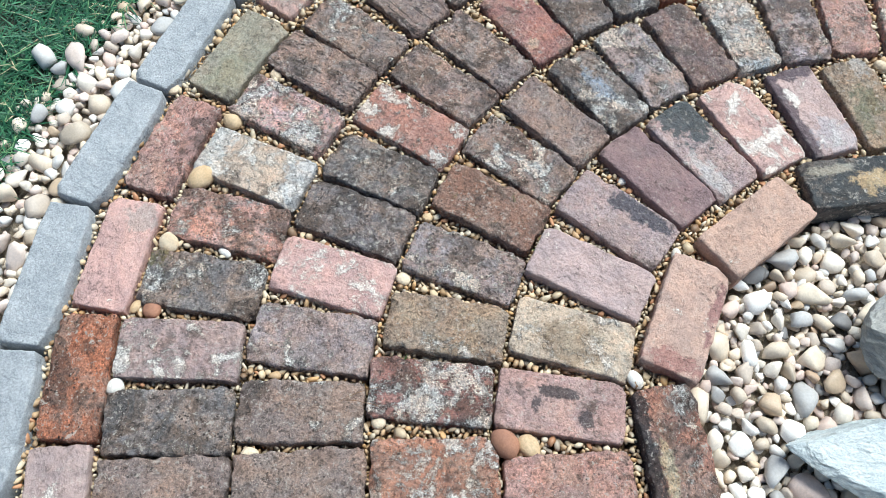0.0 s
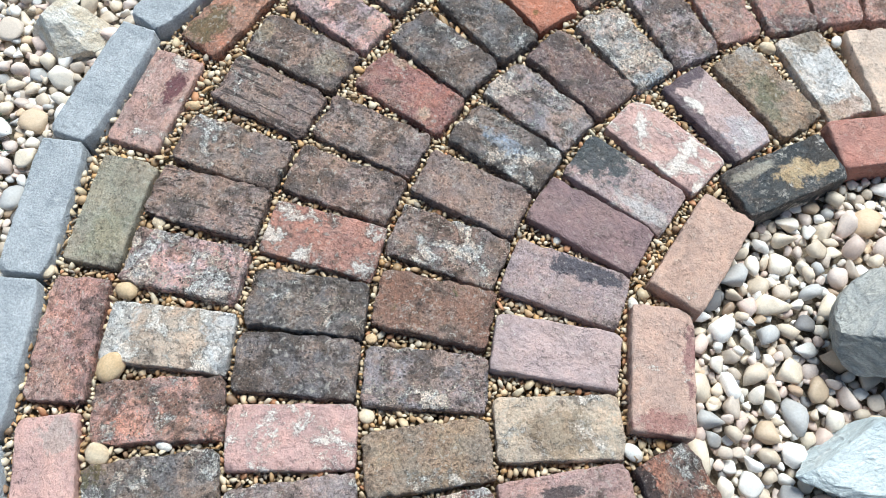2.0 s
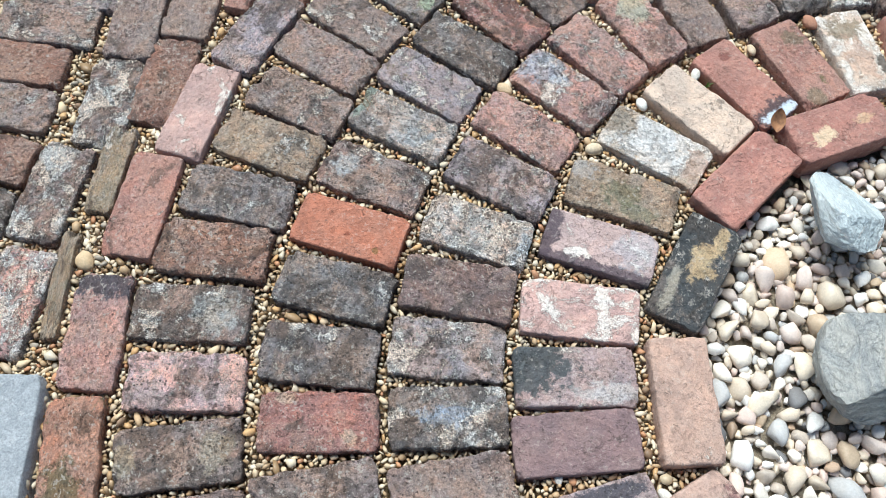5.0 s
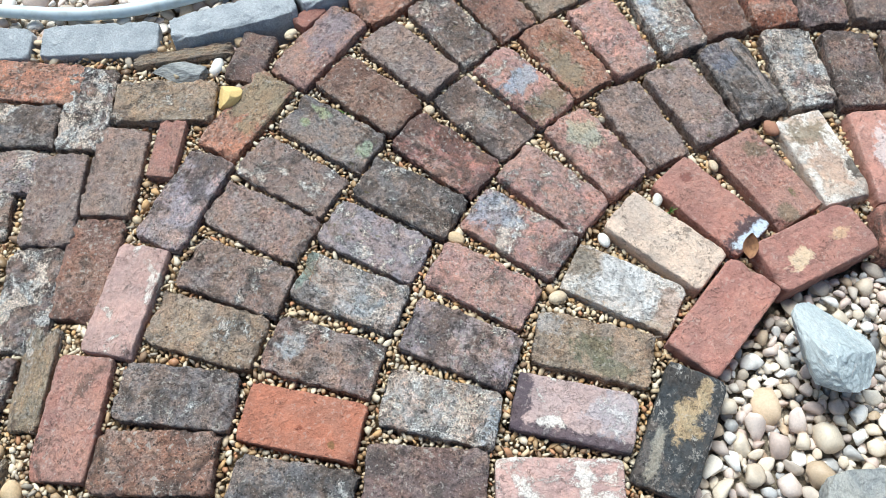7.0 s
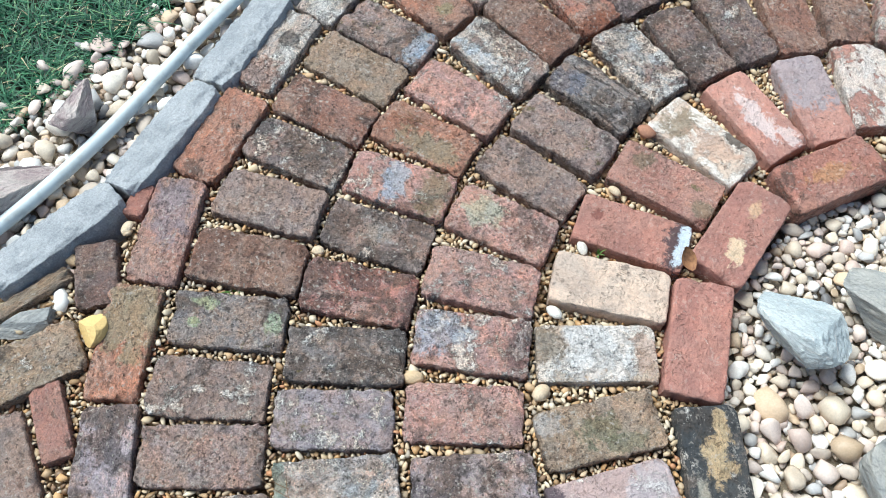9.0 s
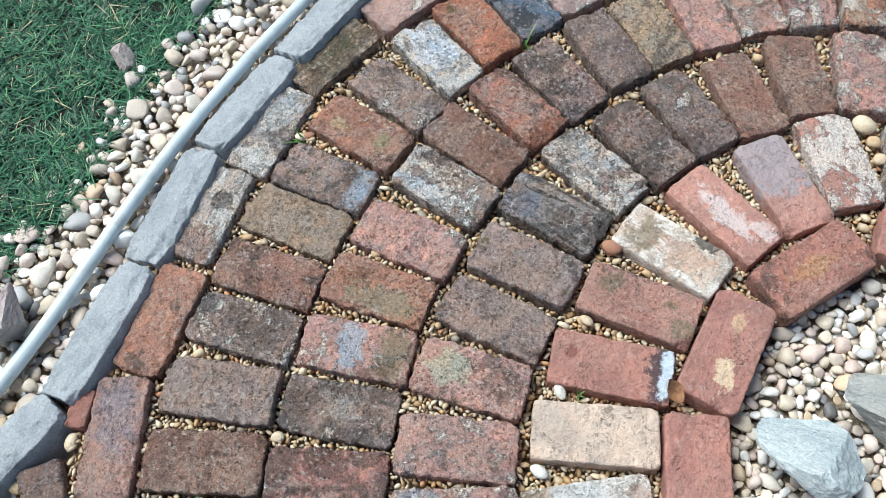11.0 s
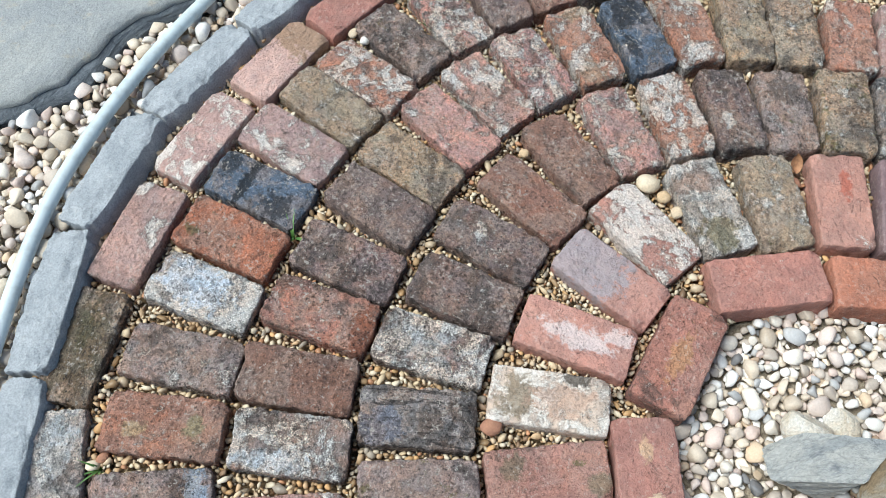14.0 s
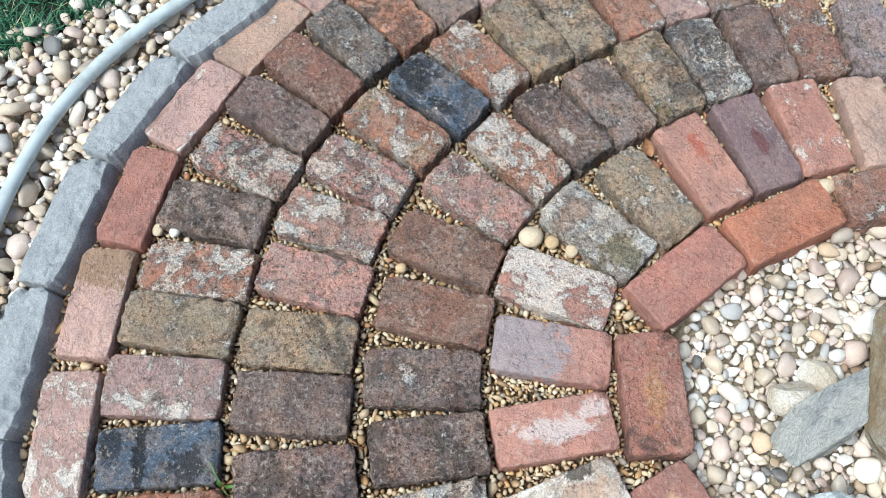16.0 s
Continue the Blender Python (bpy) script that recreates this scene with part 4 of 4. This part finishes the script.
# ---- kerb of grey blocks ----
kerb = tagged(new("kerb"), "kerb of rough grey concrete edging blocks along the bricks", "kerb", kind="structure")
kerb.matrix_basis = pose(*polar(180, 1.7), -0.08)
SMOOTH_BLOCKS = [worn_block("edging_block", (0.285, 0.088, 0.085), 90 + k, SLATE, 0.0045, 0.0012, 2, steps=(52, 22), rough=0.0013, taper=0.007, splay=0.008) for k in range(4)]
BLOCKS = [worn_block("edging_block", (0.285, 0.088, 0.085), 70 + k, SLATE, 0.0014, 0.003, 5, 0.03, (64, 26), 0.0046, 0.002, 0.008, 0.02) for k in range(5)]
KERB_JOINTS = [(270, 1690), (261.5, 1685), (252.6, 1668), (244, 1667), (234.4, 1686), (224.8, 1690), (215.5, 1728), (206, 1738), (196.3, 1716)]
KERB_NORTH = [(157.2, 1853), (149.6, 1693), (139.7, 1648), (130, 1660), (120.4, 1660), (110.4, 1698), (100.7, 1700), (91, 1682), (81.2, 1671), (71.3, 1642), (62.5, 1580), (54, 1510), (45, 1440)]


def block(x1, y1, x2, y2, top, chiselled=False):
    ob = new("edging_block", BLOCKS[int(rng.integers(0, 5))] if chiselled else SMOOTH_BLOCKS[int(rng.integers(0, 4))])
    ob.parent = kerb
    ob.matrix_parent_inverse = kerb.matrix_basis.inverted()
    span = math.hypot(x2 - x1, y2 - y1)
    ob.matrix_basis = pose((x1 + x2) / 2, (y1 + y2) / 2, top + rng.uniform(-0.004, 0.004), rng.normal(0, 1.2), rng.normal(0, 0.8), math.degrees(math.atan2(y2 - y1, x2 - x1))) @ Matrix.Diagonal(((span - 0.011) / 0.285, 1, 1, 1))
    return ob


for joints, top in ((KERB_JOINTS, 0.01), (KERB_NORTH, 0.016)):
    for (a, ra), (b, rb) in zip(joints, joints[1:]):
        block(*polar(b, rb / 1000 - 0.006), *polar(a, ra / 1000 - 0.006), top, joints is KERB_NORTH)
block(-0.38, -0.54, -0.69, -0.54, 0.0)
block(-0.70, -0.54, -0.98, -0.58, 0.0)
block(-0.67, 0.64, -0.42, 0.71, 0.0)
block(-0.95, 0.58, -0.68, 0.635, 0.0)

# ---- flagstone ----


RIM = stone_material("broken slate rim", (lin(112, 118, 124), lin(96, 103, 110), lin(132, 136, 138), lin(74, 80, 86)), 14, 1.5, 0.8, 0.02, 0.5)


def slab_loops(levels):
    """Closed loops round the slab, each drawn in by so many metres at a height."""
    ring = []
    for (ax, ay), (bx, by) in zip(SLAB, SLAB[1:] + SLAB[:1]):
        k = max(2, int(math.hypot(bx - ax, by - ay) / 0.015))
        for q in range(k):
            x, y = ax + (bx - ax) * q / k, ay + (by - ay) * q / k
            ring.append((x + 0.012 * noise.noise((x * 14, y * 14, 1)), y + 0.012 * noise.noise((x * 14, y * 14, 5))))
    cx, cy = sum(p[0] for p in ring) / len(ring), sum(p[1] for p in ring) / len(ring)
    verts, faces, n = [], [], len(ring)
    for inset, z in levels:
        for x, y in ring:
            d = math.hypot(x - cx, y - cy)
            f = 1 - inset * (1 + 0.75 * noise.noise((x * 7, y * 7, 2)) + 0.35 * noise.noise((x * 31, y * 31, 4))) / d
            verts.append((cx + (x - cx) * f, cy + (y - cy) * f, z + 0.004 * noise.noise((x * 20, y * 20, inset * 30))))
    for k in range(len(levels) - 1):
        faces += [(k * n + q, k * n + (q + 1) % n, (k + 1) * n + (q + 1) % n, (k + 1) * n + q) for q in range(n)]
    faces.append(tuple((len(levels) - 1) * n + q for q in range(n)))
    return verts, faces


def flagstone():
    ob = new("flagstone", mesh_of("flagstone", *slab_loops(((0.036, -0.05), (0.028, -0.004), (0.034, 0.006), (0.07, 0.008), (0.22, 0.008))), FLAG))
    rim = new("broken_edge", mesh_of("broken_edge", *slab_loops(((0.0, -0.06), (0.0, -0.022), (0.012, -0.012), (0.03, -0.008), (0.055, -0.006))), RIM, False))
    rim.parent = ob
    tagged(rim, "broken blue-grey slate edge")
    return tagged(ob, "large flat brown-grey flagstone with a broken slate edge", "stepping stone")


flagstone()

# ---- hose ----


def hose():
    cu = bpy.data.curves.new("hose", "CURVE")
    cu.dimensions, cu.bevel_depth, cu.bevel_resolution, cu.resolution_u = "3D", 0.0145, 6, 10
    sp = cu.splines.new("NURBS")
    pts = [(-1.30, 0.66), (-1.0, 0.68), (-0.79, 0.70), (-0.62, 0.715), (-0.48, 0.765), (-0.32, 0.865), (-0.14, 1.01), (0.04, 1.185), (0.25, 1.365), (0.52, 1.555),
           (0.72, 1.675), (0.92, 1.735), (1.13, 1.775), (1.35, 1.80), (1.57, 1.785), (1.76, 1.725), (1.98, 1.58), (2.2, 1.36), (2.4, 1.1)]
    sp.points.add(len(pts) - 1)
    for p, (x, y) in zip(sp.points, pts):
        p.co = (x, y, 0.004 + 0.004 * math.sin(x * 7), 1)
    sp.use_endpoint_u, sp.order_u = True, 4
    cu.materials.append(HOSE)
    return tagged(new("garden_hose", cu), "pale grey plastic hose lying on the pebbles", "hose")


hose()

# ---- lawn ----


def lawn():
    g = np.random.default_rng(9)
    verts, faces = [], []
    patches = ((106, 156, 0.72, 36000), (212, 240, 0.4, 12000), (52, 77, 0.3, 6000))
    for lo, hi, wide, count in patches:
        for _ in range(count):
            deg = g.uniform(lo, hi)
            r = along(deg, LAWN_EDGE) + wide * g.uniform(0, 1) ** 1.15 - 0.02
            x, y = polar(deg, r)
            if in_slab(x, y):
                continue
            thin = noise.noise((x * 9, y * 9, 3))
            if thin < -0.25 and g.random() < 0.6:
                continue
            h, w, t, b = g.uniform(0.012, 0.034) * (1.15 + 0.6 * thin), g.uniform(0.001, 0.0027), g.uniform(0, 6.3), g.uniform(0.5, 2.2)
            dx, dy, k = math.cos(t), math.sin(t), len(verts)
            for f, ww in ((0, 1), (0.5, 0.85), (1, 0.15)):
                out, up = h * b * f * f, h * f * (1 - 0.25 * b * f)
                for s in (-1, 1):
                    verts.append((x + dx * out - dy * w * ww * s, y + dy * out + dx * w * ww * s, -0.035 + up))
            faces += [(k, k + 1, k + 3, k + 2), (k + 2, k + 3, k + 5, k + 4)]
    return tagged(new("grass", mesh_of("grass", verts, faces, GRASS)), "mown green lawn grass beside the pebbles", "grass", kind="stuff")


lawn()

# ---- small stones, leaves and weeds ----
rock("stone", -0.231, 0.585, (0.046, 0.038, 0.036), 70, 31, pebble_material("ochre pebble", [(0.0, lin(224, 192, 128)), (0.5, lin(228, 200, 140))], 0.6, 240), "smooth ochre pebble between brick ends", -0.03, 4, 0.9)
rock("stone", -0.338, 0.628, (0.11, 0.034, 0.04), 18, 32, GREYROCK, "flat grey stone sliver in the joint", -0.036, 7, 0.5)
rock("stone", 0.13, 1.60, (0.05, 0.045, 0.04), 40, 33, PURPLEROCK, "pale brown stone lying in the grass", -0.035, 8, 0.8)



def loose_pebble(x, y, size, material, label, g):
    """A smooth pebble lying in a joint."""
    bm = bmesh.new()
    bmesh.ops.create_icosphere(bm, subdivisions=3, radius=size / 2)
    off, long, flat = Vector(g.uniform(0, 50, 3)), g.uniform(0.95, 1.25), g.uniform(0.55, 0.75)
    for v in bm.verts:
        p = v.co * (1 + 0.16 * noise.noise(v.co / size * 1.7 + off))
        v.co = Vector((p.x * long, p.y / long * 0.95, p.z * flat))
    me = bpy.data.meshes.new("pebble")
    bm.to_mesh(me)
    bm.free()
    me.polygons.foreach_set("use_smooth", [True] * len(me.polygons))
    me.materials.append(material)
    ob = new("pebble", me)
    ob.matrix_basis = pose(x, y, -0.022 + size * flat * 0.4, g.normal(0, 6), g.normal(0, 6), g.uniform(0, 180))
    return tagged(ob, label, "pebble", "loose pebbles in the joints")


def one_colour(name, a, b):
    return stone_material(name, (lin(*a), lin(*b), lin(*a), lin(*b)), 18, 0.4, 0.6, 0.001, 0.3)


# loose pebbles by colour: x, y and size in millimetres
LOOSE = {
    ("smooth cream pebble lying in a brick joint", (226, 208, 180), (210, 186, 154)): "109,-1148,30 137,-947,24 649,-848,26 448,-1224,38 881,-969,25 862,-1180,25 -241,-316,20 505,268,30 778,616,22 -150,778,26 187,640,22 1492,770,45 1473,689,26 1421,1490,22 1678,188,40",
    ("smooth white pebble lying in a brick joint", (234, 230, 222), (220, 212, 198)): "684,-1360,30 496,-1134,22 954,-534,30 764,-357,24 586,-381,18 578,404,26 673,516,24 1421,1455,24 1850,306,24",
    ("smooth tan pebble lying in a brick joint", (216, 188, 150), (202, 170, 130)): "226,-1055,35 332,-1140,50 550,-1302,22 999,-751,38 543,-765,20 -49,-772,24 -342,-257,35 -256,737,24 296,353,30 477,908,24 1487,728,28 1397,1010,22",
    ("smooth reddish brown pebble lying in a brick joint", (176, 126, 98), (158, 112, 90)): "566,-1276,35 984,-787,46 891,732,35 444,1226,20 1685,531,24"}
shake = np.random.default_rng(77)
for (label, a, b), spots in LOOSE.items():
    skin = one_colour(label[:label.index(" pebble")] + " pebble", a, b)
    for spot in spots.split():
        x, y, size = (int(k) / 1000 for k in spot.split(","))
        loose_pebble(x, y, size * 1.05, skin, label, shake)


def plain_material(name, colour, other, rough):
    n = Nodes(name)
    at = n.place()
    c = n.mix(n.step(n.noise(at, 90, 5, 0.7), 0.4, 0.65), colour, other)
    return n.done(c, rough, n.bump(n.noise(at, 200, 4), 0.4, 0.001))


DRY = plain_material("dry leaf", lin(170, 122, 84), lin(132, 92, 64), 0.7)
NEEDLE = plain_material("dry pine needle", lin(156, 120, 86), lin(118, 88, 64), 0.7)
WEED = plain_material("weed leaf", lin(84, 122, 60), lin(112, 148, 78), 0.5)


def dry_leaf(x, y, z, size, turn, lift):
    """A curled leaf with a midrib fold and thickness."""
    verts, faces = [], []
    rows = 9
    for side in (0, 1):
        for i in range(rows):
            f = i / (rows - 1)
            w = size * 0.34 * math.sin(math.pi * min(1.0, f * 0.94 + 0.05)) ** 0.8
            curl = size * 0.35 * f * f
            for j, s in enumerate((-1, -0.5, 0, 0.5, 1)):
                verts.append((size * (f - 0.5), w * s, curl + size * 0.16 * abs(s) + (0.0006 if side else 0)))
    n = rows * 5
    for side in (0, 1):
        for i in range(rows - 1):
            for j in range(4):
                k = side * n + i * 5 + j
                q = (k, k + 5, k + 6, k + 1)
                faces.append(q if side else q[::-1])
    ob = new("dry_leaf", mesh_of("dry_leaf", verts, faces, DRY))
    ob.matrix_basis = pose(x, y, z, 0, lift, turn)
    return tagged(ob, "curled brown dry leaf caught between bricks", "leaf", "dry leaves on the bricks")


dry_leaf(0.846, 0.432, 0.006, 0.045, 100, -14)
dry_leaf(1.712, 0.552, 0.002, 0.038, 40, -20)


def needles(x, y, seed, count):
    """A few pine needles lying across a brick."""
    g = np.random.default_rng(seed)
    verts, faces = [], []
    for _ in range(count):
        a, l, r = g.uniform(-0.7, 0.7) + seed, g.uniform(0.04, 0.08), 0.0006
        ox, oy = g.normal(0, 0.012), g.normal(0, 0.012)
        for e in range(7):
            f = e / 6 - 0.5
            cx, cy, cz = ox + math.cos(a) * l * f - math.sin(a) * l * 0.18 * f * f, oy + math.sin(a) * l * f + math.cos(a) * l * 0.18 * f * f, 0.001 + 0.003 * g.random()
            k = len(verts)
            verts += [(cx + r * math.cos(t) * math.sin(a), cy - r * math.cos(t) * math.cos(a), cz + r * math.sin(t)) for t in (0, 2.09, 4.19)]
            if e:
                faces += [(k - 3 + q, k - 3 + (q + 1) % 3, k + (q + 1) % 3, k + q) for q in range(3)]
    ob = new("pine_needles", mesh_of("pine_needles", verts, faces, NEEDLE))
    ob.matrix_basis = pose(x, y, 0.004)
    return tagged(ob, "dry brown pine needles lying on a brick", "needles", "pine needles on the bricks")


needles(0.438, 0.862, 2, 5)
needles(0.03, 0.222, 5, 3)
needles(0.68, 1.40, 8, 3)
needles(0.83, -0.98, 11, 2)


def weed(x, y, seed, count, tall):
    """A small tuft: bent blades from one root."""
    g = np.random.default_rng(seed)
    verts, faces = [], []
    for _ in range(count):
        a, l, w, b = g.uniform(0, 6.3), tall * g.uniform(0.5, 1.1), g.uniform(0.0012, 0.0028), g.uniform(0.4, 1.4)
        for e in range(5):
            f = e / 4
            out, up, ww = l * b * f * f * 0.7 + 0.003, l * f * (1 - 0.3 * b * f), w * (1 - f) ** 0.6 + 0.0002
            k = len(verts)
            verts += [(math.cos(a) * out - math.sin(a) * ww * s, math.sin(a) * out + math.cos(a) * ww * s, up) for s in (-1, 1)]
            if e:
                faces.append((k - 2, k - 1, k + 1, k))
    ob = new("weed", mesh_of("weed", verts, faces, WEED))
    ob.matrix_basis = pose(x, y, -0.03)
    return tagged(ob, "small green weed sprouting from a gravel joint", "weed", "weeds in the joints")


for spot, (x, y, count, tall) in enumerate(((1.545, 1.372, 12, 0.045), (0.47, 0.815, 10, 0.03), (0.96, 1.257, 8, 0.05), (0.43, 1.215, 7, 0.045), (0.70, 0.50, 6, 0.03),
                                            (-0.28, 0.39, 8, 0.03), (0.02, 0.60, 9, 0.032), (0.67, -0.58, 9, 0.03), (0.80, -0.90, 7, 0.03), (-0.66, -0.86, 26, 0.06), (0.27, -0.60, 6, 0.025))):
    weed(x, y, 40 + spot, count, tall)
